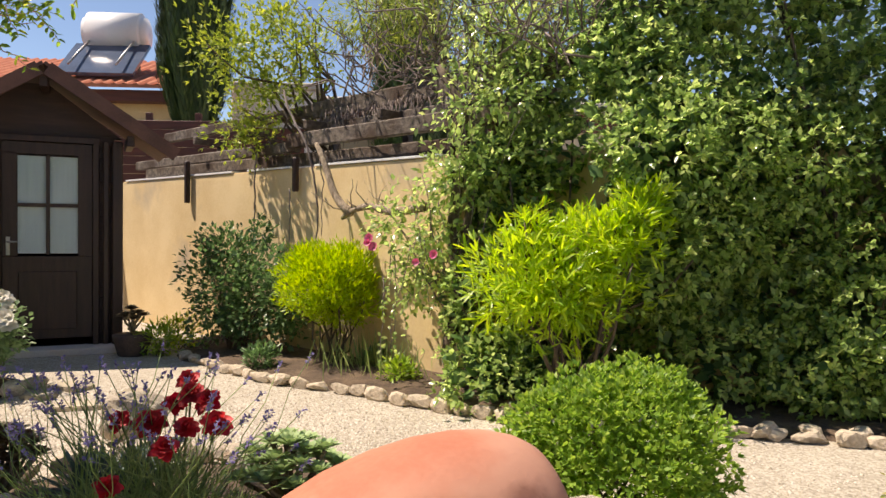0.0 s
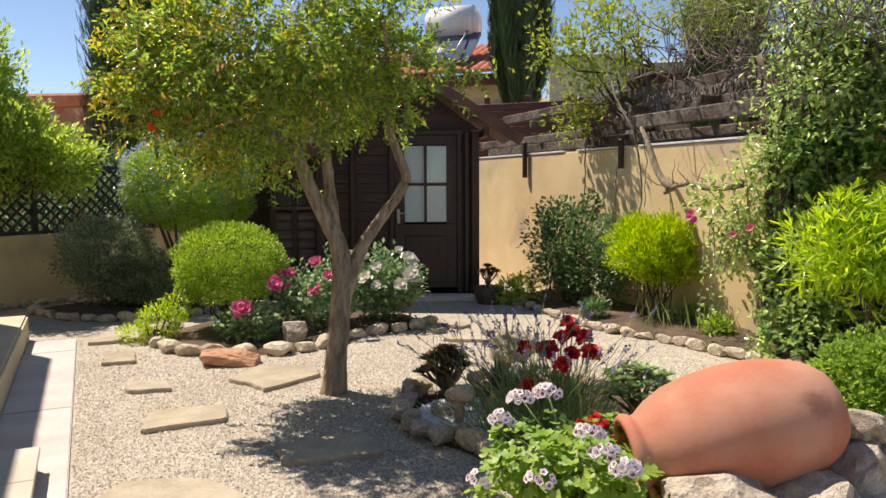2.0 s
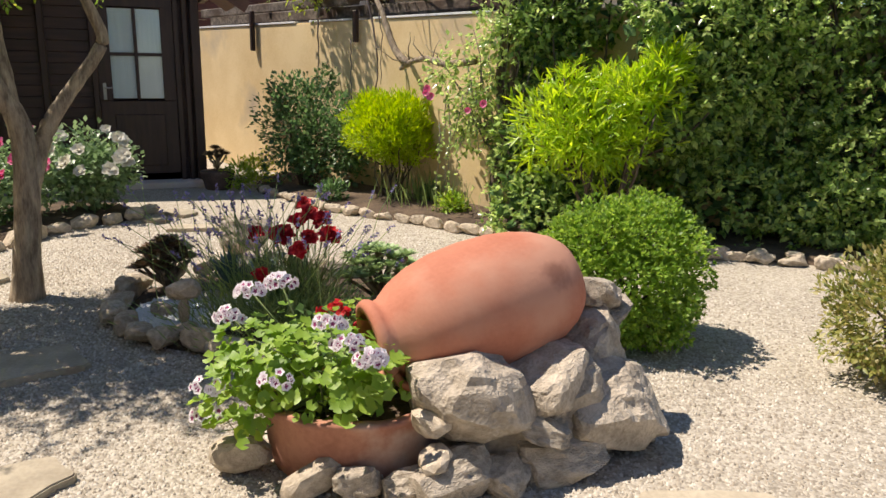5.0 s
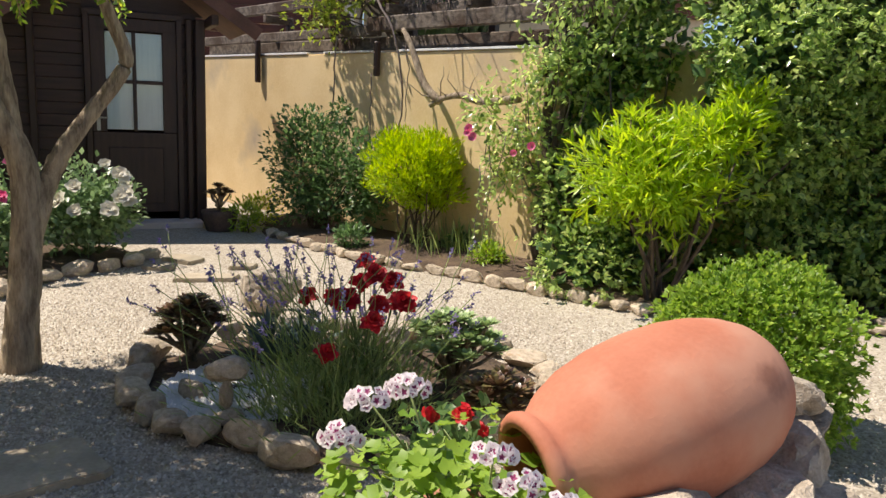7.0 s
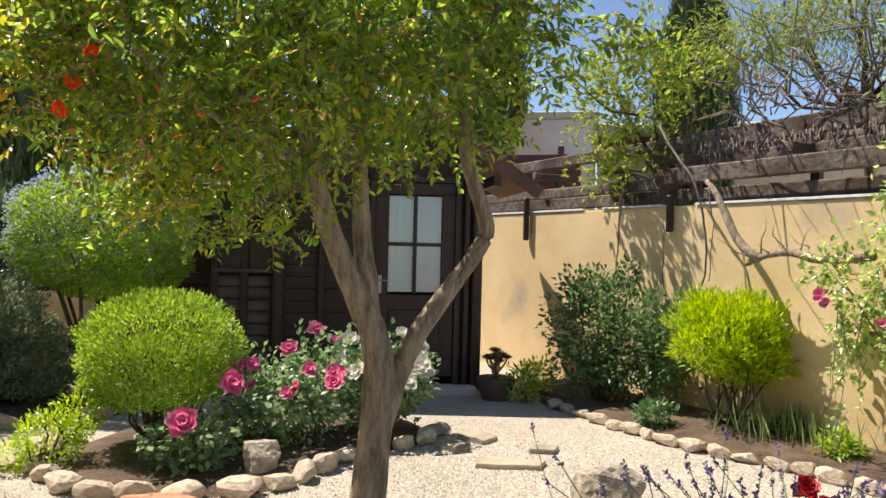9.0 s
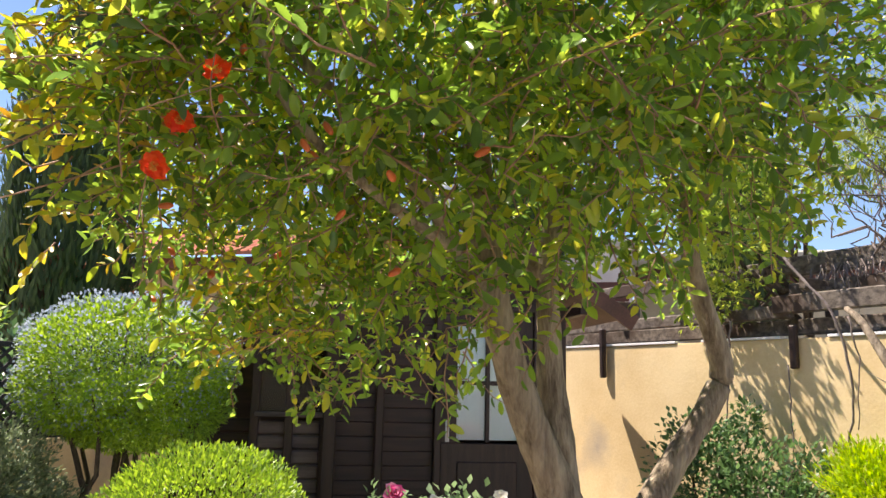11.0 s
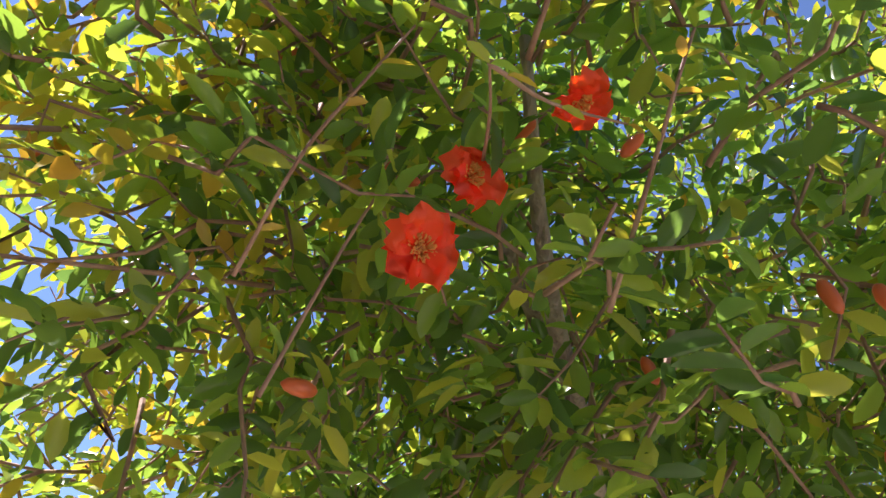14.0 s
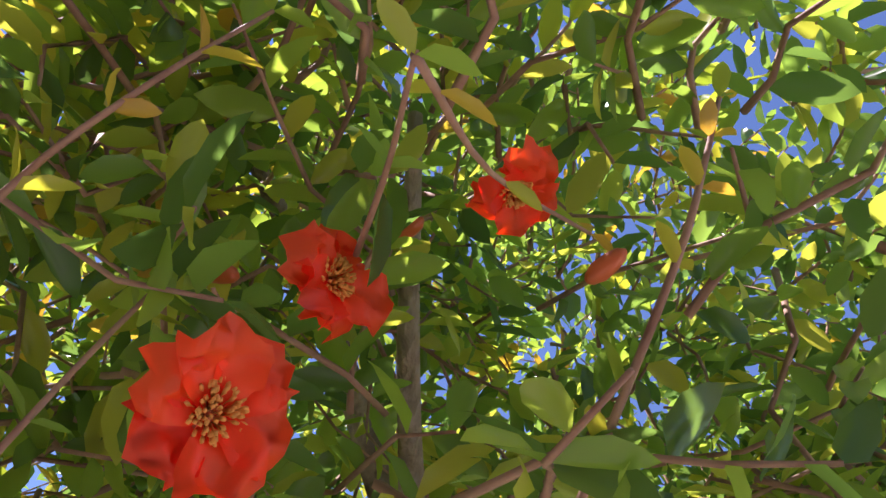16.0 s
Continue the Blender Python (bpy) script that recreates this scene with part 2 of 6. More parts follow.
M["aeo"] = foliage("dark_rosette_leaf", [(0.11, 0.055, 0.035), (0.18, 0.10, 0.055), (0.20, 0.18, 0.07)], 0.35, 0.12)
M["agave"] = foliage("blue_green_spike", [(0.06, 0.10, 0.08), (0.10, 0.15, 0.12)], 0.5, 0.1)
M["ger_leaf"] = foliage("geranium_leaf", [(0.143, 0.26, 0.03), (0.22, 0.36, 0.045), (0.308, 0.44, 0.06)], 0.5, 0.35)
M["orange_fl"] = foliage("scarlet_petal", [(0.92, 0.085, 0.012), (0.94, 0.14, 0.018), (0.94, 0.20, 0.025)], 0.45, 0.5, 1.0)
M["calyx"] = foliage("orange_calyx", [(0.62, 0.10, 0.03), (0.70, 0.18, 0.04)], 0.35, 0.1, 0.8)
M["stamen"] = foliage("stamen", [(0.80, 0.36, 0.05), (0.88, 0.46, 0.09)], 0.6, 0.2, 0.9)
M["red_fl"] = foliage("crimson_petal", [(0.42, 0.008, 0.014), (0.60, 0.014, 0.02), (0.72, 0.03, 0.03)], 0.55, 0.25, 0.8)
M["pink_fl"] = foliage("pink_petal", [(0.74, 0.06, 0.22), (0.80, 0.14, 0.34), (0.84, 0.32, 0.46)], 0.55, 0.3, 0.8)
M["white_fl"] = foliage("white_petal", [(0.74, 0.70, 0.56), (0.84, 0.82, 0.74)], 0.55, 0.3, 0.7)
M["lilac_fl"] = foliage("white_lilac_petal", [(0.82, 0.74, 0.79), (0.88, 0.83, 0.86), (0.86, 0.80, 0.84)], 0.55, 0.3, 0.7)
M["blotch"] = foliage("purple_petal_blotch", [(0.22, 0.02, 0.10), (0.34, 0.04, 0.16)], 0.6, 0.1, 0.8)

# ---------------- builders ----------------
RNG = np.random.default_rng(7)


def thing(name, label, category, at=(0, 0, 0), group="", kind=""):
    ob = new(name)
    ob.location = at
    return tagged(ob, label, category, group, kind)


def link_mesh(name, me, material, parent=None, label=""):
    ob = new(name, me)
    if material and not me.materials:
        me.materials.append(material)
    if parent:
        ob.parent = parent
    if label:
        ob["label"] = label
    return ob


def part(name, bm, material, parent=None, label="", smooth=False):
    me = bpy.data.meshes.new(name)
    bm.to_mesh(me)
    bm.free()
    if smooth:
        me.polygons.foreach_set("use_smooth", [True] * len(me.polygons))
    return link_mesh(name, me, material, parent, label)


def raw_mesh(name, verts, tris, smooth=False):
    me = bpy.data.meshes.new(name)
    verts, tris = np.asarray(verts, np.float32), np.asarray(tris, np.int32)
    me.vertices.add(len(verts))
    me.vertices.foreach_set("co", verts.ravel())
    me.loops.add(tris.size)
    me.loops.foreach_set("vertex_index", tris.ravel())
    me.polygons.add(len(tris))
    me.polygons.foreach_set("loop_start", np.arange(0, tris.size, 3, dtype=np.int32))
    me.polygons.foreach_set("loop_total", np.full(len(tris), 3, np.int32))
    if smooth:
        me.polygons.foreach_set("use_smooth", np.ones(len(tris), bool))
    me.update()
    return me


def box(bm, c, s, rz=0.0, bevel=0.0, m=None):
    t = Matrix.Translation(c) @ Matrix.Rotation(rz, 4, "Z") if m is None else m
    r = bmesh.ops.create_cube(bm, size=1.0, matrix=t @ Matrix.Diagonal((*s, 1)))
    if bevel:
        es = list({e for v in r["verts"] for e in v.link_edges})
        bmesh.ops.bevel(bm, geom=es, offset=bevel, segments=1, affect="EDGES")
    return bm


def boxed(c, s, rz=0.0, bevel=0.006):
    return box(bmesh.new(), c, s, rz, bevel)


def prism(poly, z0, z1, bevel=0.0):
    bm = bmesh.new()
    f = bm.faces.new([bm.verts.new((x, y, z0)) for x, y in poly])
    r = bmesh.ops.extrude_face_region(bm, geom=[f])
    for v in r["geom"]:
        if isinstance(v, bmesh.types.BMVert):
            v.co.z = z1
    bmesh.ops.recalc_face_normals(bm, faces=bm.faces)
    if bevel:
        bmesh.ops.bevel(bm, geom=[e for e in bm.edges if e.verts[0].co.z > z1 - 1e-4 and e.verts[1].co.z > z1 - 1e-4],
                        offset=bevel, segments=2, affect="EDGES")
    return bm


def unit(a):
    return a / np.maximum(np.linalg.norm(a, axis=-1, keepdims=True), 1e-9)


def tube_np(points, radii, sides=7, rough=0.0):
    """A tapered tube along points, as verts and tris."""
    P, R = np.asarray(points, float), np.asarray(radii, float)
    n = len(P)
    T = unit(np.gradient(P, axis=0))
    up = np.array([0.31, 0.17, 0.93])
    A = unit(np.cross(T, up))
    B = np.cross(T, A)
    a = np.linspace(0, 2 * np.pi, sides, endpoint=False)
    rr = R[:, None] * (1 + rough * RNG.normal(size=(n, sides)))
    V = P[:, None] + rr[..., None] * (np.cos(a)[None, :, None] * A[:, None] + np.sin(a)[None, :, None] * B[:, None])
    V = V.reshape(-1, 3)
    F = []
    for i in range(n - 1):
        for j in range(sides):
            p, q = i * sides + j, i * sides + (j + 1) % sides
            F += [(p, q, q + sides), (p, q + sides, p + sides)]
    V = np.vstack([V, P[:1], P[-1:]])
    for j in range(sides):
        k = (j + 1) % sides
        F += [(len(V) - 2, k, j), (len(V) - 1, (n - 1) * sides + j, (n - 1) * sides + k)]
    return V, np.array(F)


def merge(parts):
    V, F, o = [], [], 0
    for v, f in parts:
        V.append(v), F.append(f + o)
        o += len(v)
    return np.vstack(V), np.vstack(F)


def wander(a, b, n=6, jitter=0.04, sag=0.0):
    a, b = np.asarray(a, float), np.asarray(b, float)
    t = np.linspace(0, 1, n)[:, None]
    p = a + (b - a) * t + RNG.normal(size=(n, 3)) * jitter * np.sin(np.pi * t)
    p[:, 2] -= sag * np.sin(np.pi * t[:, 0])
    return p


def smooth_path(pts, n=5):
    P = [Vector(p) for p in pts]
    P = [P[0] * 2 - P[1]] + P + [P[-1] * 2 - P[-2]]
    out = []
    for i in range(1, len(P) - 2):
        for k in range(n):
            t = k / n
            a, b, c, d = P[i - 1:i + 3]
            out.append(0.5 * (2 * b + (c - a) * t + (2 * a - 5 * b + 4 * c - d) * t * t + (3 * b - a - 3 * c + d) * t ** 3))
    out.append(P[-2])
    return np.array([tuple(p) for p in out])


def leaves_np(pos, along, face, length, width, fold=0.25, rich=False):
    """Folded leaves: pos is the stalk end, along the way it grows, face its upper side."""
    n = len(pos)
    d = unit(along)
    s = unit(np.cross(d, face))
    u = np.cross(s, d)
    L = (np.broadcast_to(length, (n,)))[:, None]
    W = (np.broadcast_to(width, (n,)))[:, None] * 0.5
    if not rich:
        V = np.stack([pos, pos + d * L * 0.45 + s * W + u * W * fold, pos + d * L * 0.45, pos + d * L * 0.45 - s * W + u * W * fold,
                      pos + d * L - u * L * 0.08], 1)
        F = np.array([(0, 2, 1), (0, 3, 2), (1, 2, 4), (2, 3, 4)])
    else:
        c = -u * L * 0.10
        V = np.stack([pos,
                      pos + d * L * 0.25 + s * W * 0.8 + u * W * fold, pos + d * L * 0.25, pos + d * L * 0.25 - s * W * 0.8 + u * W * fold,
                      pos + d * L * 0.62 + s * W * 0.95 + u * W * fold + c * 0.4, pos + d * L * 0.62 + c * 0.4,
                      pos + d * L * 0.62 - s * W * 0.95 + u * W * fold + c * 0.4,
                      pos + d * L * 0.86 + s * W * 0.55 + u * W * fold * 0.6 + c * 0.8, pos + d * L * 0.86 - s * W * 0.55 + u * W * fold * 0.6 + c * 0.8,
                      pos + d * L + c], 1)
        F = np.array([(0, 2, 1), (0, 3, 2), (1, 2, 5), (1, 5, 4), (2, 3, 6), (2, 6, 5), (4, 5, 7), (5, 6, 8), (5, 8, 7), (7, 8, 9)])
    k = V.shape[1]
    tris = (F[None] + (np.arange(n) * k)[:, None, None]).reshape(-1, 3)
    return V.reshape(-1, 3), tris


def rand_dirs(n):
    return unit(RNG.normal(size=(n, 3)))


def crown_points(n, blobs, inner=0.55, lump=0.16):
    """Points in the outer layers of some ellipsoids, with a lumpy outline; also the outward way."""
    vol = np.array([b[1][0] * b[1][1] * b[1][2] for b in blobs]) ** 0.67
    pick = RNG.choice(len(blobs), n, p=vol / vol.sum())
    C, R = np.array([b[0] for b in blobs], float)[pick], np.array([b[1] for b in blobs], float)[pick]
    d = rand_dirs(n)
    r = inner + (1 - inner) * RNG.random(n) ** 0.6
    w = np.array([noise.noise(Vector(x * 2.3 + c)) for x, c in zip(d, C)])
    p = C + d * R * (r * (1 + lump * 2 * w))[:, None]
    return p, unit(d / R)


def bush(parent, n, blobs, material, length, width, name="foliage", inner=0.55, lump=0.16, up=0.35, spread=0.8, fold=0.25,
         label="", rich=False, floor=0.02, whorl=1, keep=None):
    p, out = crown_points(n // whorl, blobs, inner, lump)
    ok = p[:, 2] > floor
    p, out = p[ok], out[ok]
    if keep is not None:
        ok = keep(p)
        p, out = p[ok], out[ok]
    if whorl > 1:
        p, out = np.repeat(p, whorl, 0), np.repeat(out, whorl, 0)
    m = len(p)
    along = unit(out + spread * rand_dirs(m) + np.array([0, 0, up]))
    face = unit(out * 0.6 + np.array([0, 0, 0.8]) + 0.5 * rand_dirs(m))
    k = 0.7 + 0.6 * RNG.random(m)
    V, F = leaves_np(p, along, face, length * k, width * k, fold, rich)
    return link_mesh(name, raw_mesh(name, V, F), material, parent, label)


def stems(parent, base, blobs, n, r0, material, name="stem", r1=0.35):
    parts = []
    for _ in range(n):
        c, r = blobs[RNG.integers(len(blobs))]
        tgt = np.array(c) + rand_dirs(1)[0] * np.array(r) * 0.8
        b = np.array(base) + np.append(RNG.normal(size=2) * 0.03, 0)
        parts.append(tube_np(wander(b, tgt, 6, 0.05), np.linspace(r0, r0 * r1, 6), 5))
    V, F = merge(parts)
    return link_mesh(name, raw_mesh(name, V, F, True), material, parent)


def stone_mesh(name, seed, subdiv=2, lump=0.32, flat=0.75, chop=0.92):
    bm = bmesh.new()
    bmesh.ops.create_icosphere(bm, subdivisions=subdiv, radius=0.5)
    o = Vector((seed * 3.7, seed * 1.9, seed * 0.7))
    rr = random.Random(seed)
    cuts = [(Vector((rr.gauss(0, 1), rr.gauss(0, 1), rr.gauss(0, 1))).normalized(), rr.uniform(0.26, 0.40)) for _ in range(9)]
    for v in bm.verts:
        c = v.co.copy()
        v.co *= 1 + lump * noise.noise(c * 1.9 + o) + lump * 0.5 * noise.noise(c * 4.5 + o)
        for q, h in cuts:
            e = v.co.dot(q) - h
            if e > 0:
                v.co -= q * e * chop
        v.co *= 1 + 0.07 * noise.noise(c * 9 + o) + (0.04 * noise.noise(c * 21 + o) + 0.025 * noise.noise(c * 43 + o) if subdiv > 3 else 0)
        v.co = Vector((max(-0.43, min(0.43, v.co.x)), max(-0.43, min(0.43, v.co.y)), max(-0.36, min(0.40, v.co.z)) * flat))
    me = bpy.data.meshes.new(name)
    bm.to_mesh(me)
    bm.free()
    me.polygons.foreach_set("use_smooth", [False] * len(me.polygons))
    return me


STONES = [stone_mesh("stone", k + 1) for k in range(7)]
ROCKS = [stone_mesh("rock", k + 20, 4, 0.42, 0.9, 0.7) for k in range(7)]
for _m in STONES:
    _m.materials.append(M["stone"])
for _m in ROCKS:
    _m.materials.append(M["rock"])


def edging(label, line, size, closed=False, rows=None, material=None):
    """A row of rough stones set along a line."""
    e = thing("stone_edging", label, "stone edging")
    P = smooth_path(line, 8)
    d = np.r_[0, np.cumsum(np.linalg.norm(np.diff(P, axis=0), axis=1))]
    s = 0.0
    while s < d[-1]:
        w = size * RNG.uniform(0.75, 1.35)
        p = np.array([np.interp(s + w / 2, d, P[:, k]) for k in range(3)])
        q = np.array([np.interp(s + w / 2 + 0.02, d, P[:, k]) for k in range(3)])
        a = math.atan2(q[1] - p[1], q[0] - p[0])
        o = new("stone", STONES[RNG.integers(len(STONES))])
        o.parent = e
        h = size * RNG.uniform(0.7, 1.1)
        o.matrix_basis = pose(p[0] + RNG.normal() * 0.012, p[1] + RNG.normal() * 0.012, p[2] + h * 0.22, RNG.uniform(-12, 12), RNG.uniform(-12, 12),
                              math.degrees(a) + RNG.uniform(-14, 14)) @ Matrix.Diagonal((w * 1.12, size * RNG.uniform(0.7, 1.0), h, 1))
        s += w * 0.98
    return e

# ---------------- ground and walls ----------------
WD = Vector((0.688, -0.726, 0))          # the yellow wall's run
WN = Vector((-0.726, -0.688, 0))         # towards the garden
W0 = Vector((3.14, -0.78, 0))
KD = Vector((0.704, -0.710, 0))          # the kerb's run
KN = Vector((0.710, 0.704, 0))
K0 = Vector((-2.22, -3.51, 0))


def wall_between(name, a, b, thick, z0, z1, material, label, side=1):
    a, b = Vector((*a[:2], 0)), Vector((*b[:2], 0))
    d = (b - a).normalized()
    n = Vector((-d.y, d.x, 0)) * side * thick
    bm = prism([tuple(p[:2]) for p in (a, b, b + n, a + n)], z0, z1, 0.012)
    return tagged(part(name, bm, material), label, "wall", kind="structure")


bm = bmesh.new()
bmesh.ops.create_grid(bm, x_segments=2, y_segments=2, size=220)
tagged(part("ground", bm, M["gravel"]), "pale beige gravel ground of the garden", "ground", kind="structure")

_a, _b = W0 - WD * 5.0, W0 + WD * 1.2
_c = _b + Vector((4.9, -1.5, 0))
wall_between("wall_east", _a, _b, 0.2, -0.05, 1.87, M["render_yellow"], "weathered yellow rendered garden wall", 1)
wall_between("wall_south_east", _b, _c, 0.2, -0.05, 1.9, M["render_yellow"], "yellow rendered garden wall behind the hedge", 1)
wall_between("wall_west", (-5.7, -6.0), (-3.25, 2.4), 0.2, -0.05, 0.86, M["render_yellow"], "low yellow rendered wall below the lattice", 1)
wall_between("wall_north", (-3.25, 2.4), (-0.45, 3.0), 0.2, -0.05, 1.6, M["render_yellow"], "yellow rendered wall behind the shed", 1)

# the raised terrace, its step and the concrete strip
t0 = K0 - KN * 0.41 - KD * 0.25
T = [t0, t0 + KD * 9.5, t0 + KD * 9.5 - KN * 6, t0 - KN * 6]
ter = tagged(part("terrace", prism([tuple(p[:2]) for p in T], -0.05, 0.24, 0.02), M["render_cream"]), "raised cream terrace with a shaded floor", "terrace", kind="structure")
strip = tagged(part("pavement", prism([tuple(p[:2]) for p in (K0, K0 + KD * 9.5, K0 + KD * 9.5 - KN * 0.408, K0 - KN * 0.408)], -0.05, 0.018, 0.006),
                    M["concrete"]), "pale worn concrete strip beside the gravel", "pavement", kind="structure")
for k in range(5):
    c = K0 + KD * (0.55 + k * 1.9) - KN * 0.205
    part("joint", boxed((c.x, c.y, 0.0165), (0.006, 0.39, 0.006), math.atan2(KD.y, KD.x), 0), M["pot"], strip)
st = thing("garden_step", "low tiled step beside the terrace", "step", kind="structure")
s0 = K0 + KD * 3.62 - KN * 0.407
part("riser", prism([tuple(p[:2]) for p in (s0, s0 + KD * 0.98, s0 + KD * 0.98 + KN * 0.265, s0 + KN * 0.265)], -0.04, 0.125), M["render_cream"], st)
for k in range(2):
    c = s0 + KD * (0.245 + k * 0.49) + KN * 0.14
    part("tile", boxed((c.x, c.y, 0.136), (0.486, 0.285, 0.02), math.atan2(KD.y, KD.x), 0.004), M["tile_floor"], st)

# the house beside the terrace, outside the view, whose shade lies on it
h0 = Vector((-4.05, -3.75, 0))
H = [h0, h0 + KD * 14, h0 + KD * 14 - KN * 5, h0 - KN * 5]
tagged(part("house_wall", prism([tuple(p[:2]) for p in H], 0.2, 4.05), M["render_cream"]), "plain cream house wall beside the terrace", "wall", kind="structure")

# planting soil
def soil(poly, z, label):
    P = smooth_path([(*p, 0) for p in poly + poly[:1]], 5)[:-1]
    bm = bmesh.new()
    c = P.mean(0)
    rings = []
    for s, h in ((1.0, -0.02), (0.9, z * 0.7), (0.55, z), (0.2, z * 1.05)):
        rings.append([bm.verts.new((c[0] + (p[0] - c[0]) * s, c[1] + (p[1] - c[1]) * s, h + 0.012 * noise.noise(Vector(p * 7)))) for p in P])
    n = len(P)
    for a, b in zip(rings, rings[1:]):
        for k in range(n):
            bm.faces.new((a[k], a[(k + 1) % n], b[(k + 1) % n], b[k]))
    bm.faces.new(rings[-1])
    bmesh.ops.recalc_face_normals(bm, faces=bm.faces)
    return tagged(part("soil_bed", bm, M["earth"], smooth=True), label, "soil", kind="structure")


ROSE = [(-1.62, -3.2), (-1.1, -3.61), (-0.65, -3.67), (-0.03, -3.43), (0.18, -2.97), (0.30, -2.49), (0.63, -1.99), (0.45, -1.4), (-0.4, -1.3), (-1.5, -2.0)]
MID = [(1.53, -4.21), (1.60, -4.65), (1.73, -4.9), (1.95, -5.12), (2.25, -5.21), (2.54, -5.31), (2.85, -5.25), (3.35, -4.85), (3.54, -4.37), (3.2, -3.85), (2.5, -3.65), (1.85, -3.8)]
soil(ROSE, 0.07, "dark soil of the rose bed")
soil(MID, 0.05, "dark soil of the round flower bed")
soil([(1.1, 0.9), (1.3, -0.3), (1.71, -0.7), (2.43, -1.5), (3.2, -1.95), (4.05, -2.6), (4.6, -3.0), (5.4, -3.1), (6.6, -3.4), (8.0, -3.8), (8.6, -3.0), (5.0, -1.7), (3.9, -1.5), (1.4, 1.0)], 0.08,
     "dark soil along the yellow wall")
soil([(-3.95, -2.4), (-3.1, -2.66), (-2.18, -2.29), (-2.0, -1.6), (-3.2, -1.2), (-4.0, -1.6)], 0.07, "dark soil round the grey shrub")
edging("pale rough stones edging the rose bed", [(*p, 0) for p in [(-1.75, -2.6)] + ROSE[:7] + [(0.62, -1.7)]], 0.22)
edging("rough tan stones edging the round flower bed", [(*p, 0.02) for p in MID + MID[:1]], 0.21)
edging("pale rough stones edging the bed along the wall",
       [(p[0], p[1], 0) for p in [(1.42, -0.35), (1.71, -0.7), (2.43, -1.5), (3.2, -1.98), (3.57, -2.32), (4.06, -2.65), (4.57, -3.03), (5.3, -3.08), (5.75, -3.2), (6.6, -3.5)]], 0.18)
edging("pale stones round the grey shrub", [(-3.95, -2.45, 0), (-3.1, -2.7, 0), (-2.15, -2.33, 0), (-1.95, -1.6, 0)], 0.2)
edging("stones along the foot of the low wall", [(-5.0, -4.0, 0), (-4.5, -2.4, 0), (-4.0, -1.0, 0)], 0.18)

# stepping slabs
SLABS = [[(-1.94, -3.68), (-1.60, -3.40), (-1.78, -3.16), (-2.06, -3.30)], [(-1.20, -4.26), (-1.00, -4.10), (-1.28, -3.80), (-1.45, -3.99)],
         [(-0.40, -4.86), (-0.15, -4.72), (-0.33, -4.53), (-0.59, -4.67)], [(0.29, -5.53), (0.64, -5.16), (0.44, -4.92), (0.08, -5.18)],
         [(0.08, -4.37), (0.32, -4.42), (0.49, -4.52), (0.66, -4.01), (0.46, -3.79), (0.06, -3.94)], [(1.36, -5.70), (1.80, -5.41), (1.57, -5.15), (1.15, -5.45)],
         [(0.80, -6.45), (1.36, -6.42), (1.44, -6.12), (1.12, -6.00), (0.76, -6.16)], [(1.83, -6.50), (2.06, -6.58), (2.17, -6.35), (2.04, -6.24), (1.83, -6.35)],
         [(3.86, -6.75), (4.06, -6.40), (4.43, -6.40), (4.8, -6.75), (4.5, -7.1)], [(0.78, -1.75), (1.07, -1.90), (1.15, -1.70), (0.9, -1.55)],
         [(1.40, -2.02), (1.58, -2.0), (1.6, -1.85), (1.44, -1.86)], [(1.10, -2.50), (1.52, -2.42), (1.55, -2.25), (1.15, -2.3)], [(0.75, -2.1), (0.98, -2.15), (1.0, -2.0), (0.8, -1.98)]]
for poly in SLABS:
    o = thing("stepping_slab", "rough pale stone slab lying in the gravel", "stepping stone", (0, 0, 0), "stepping slabs")
    q = []
    n = len(poly)
    for k in range(n):
        a, b = Vector(poly[k]), Vector(poly[(k + 1) % n])
        nn = Vector((-(b - a).y, (b - a).x)).normalized()
        for t in (0.06, 0.35, 0.65, 0.94):
            p = a.lerp(b, t) + nn * RNG.normal() * 0.006
            q.append(tuple(p))
    part("slab", prism(q, -0.02, 0.032, 0.006), M["slab"], o)

# ---------------- shed ----------------
shed = thing("garden_shed", "small dark-brown stained wooden garden shed with a gable roof", "shed")
for k in range(18):
    z = 0.06 + k * 0.118
    for x0, x1 in ((-1.3, -0.46), (0.46, 0.60)):
        part("plank", boxed(((x0 + x1) / 2, 0.035, z + 0.058), (x1 - x0, 0.05, 0.1165), 0, 0.005), M["shed"], shed)
    part("plank", boxed((0.60 - 0.025, 0.5, z + 0.058), (0.05, 0.9, 0.1165), 0, 0.005), M["shed"], shed)
    part("plank", boxed((-1.3 + 0.025, 0.5, z + 0.058), (0.05, 0.9, 0.1165), 0, 0.005), M["shed"], shed)
part("back_wall", boxed((-0.35, 0.97, 1.1), (1.9, 0.05, 2.2)), M["shed"], shed)
part("floor", boxed((-0.36, 0.5, 0.03), (1.95, 1.0, 0.06)), M["shed"], shed)
for x, y, w in ((0.63, -0.05, 0.10), (0.525, -0.02, 0.06), (-1.33, -0.05, 0.11), (-0.92, -0.01, 0.07)):
    part("corner_post", boxed((x, y, 1.06), (w, 0.10, 2.12), 0, 0.01), M["shed_v"], shed)
bm = bmesh.new()
g = [bm.verts.new(p) for p in ((-1.3, 0.02, 2.15), (0.68, 0.02, 2.15), (0.0, 0.02, 2.66), (-0.35, 0.02, 2.66))]
f = bm.faces.new(g)
r = bmesh.ops.extrude_face_region(bm, geom=[f])
for v in r["geom"]:
    if isinstance(v, bmesh.types.BMVert):
        v.co.y += 0.06
bmesh.ops.recalc_face_normals(bm, faces=bm.faces)
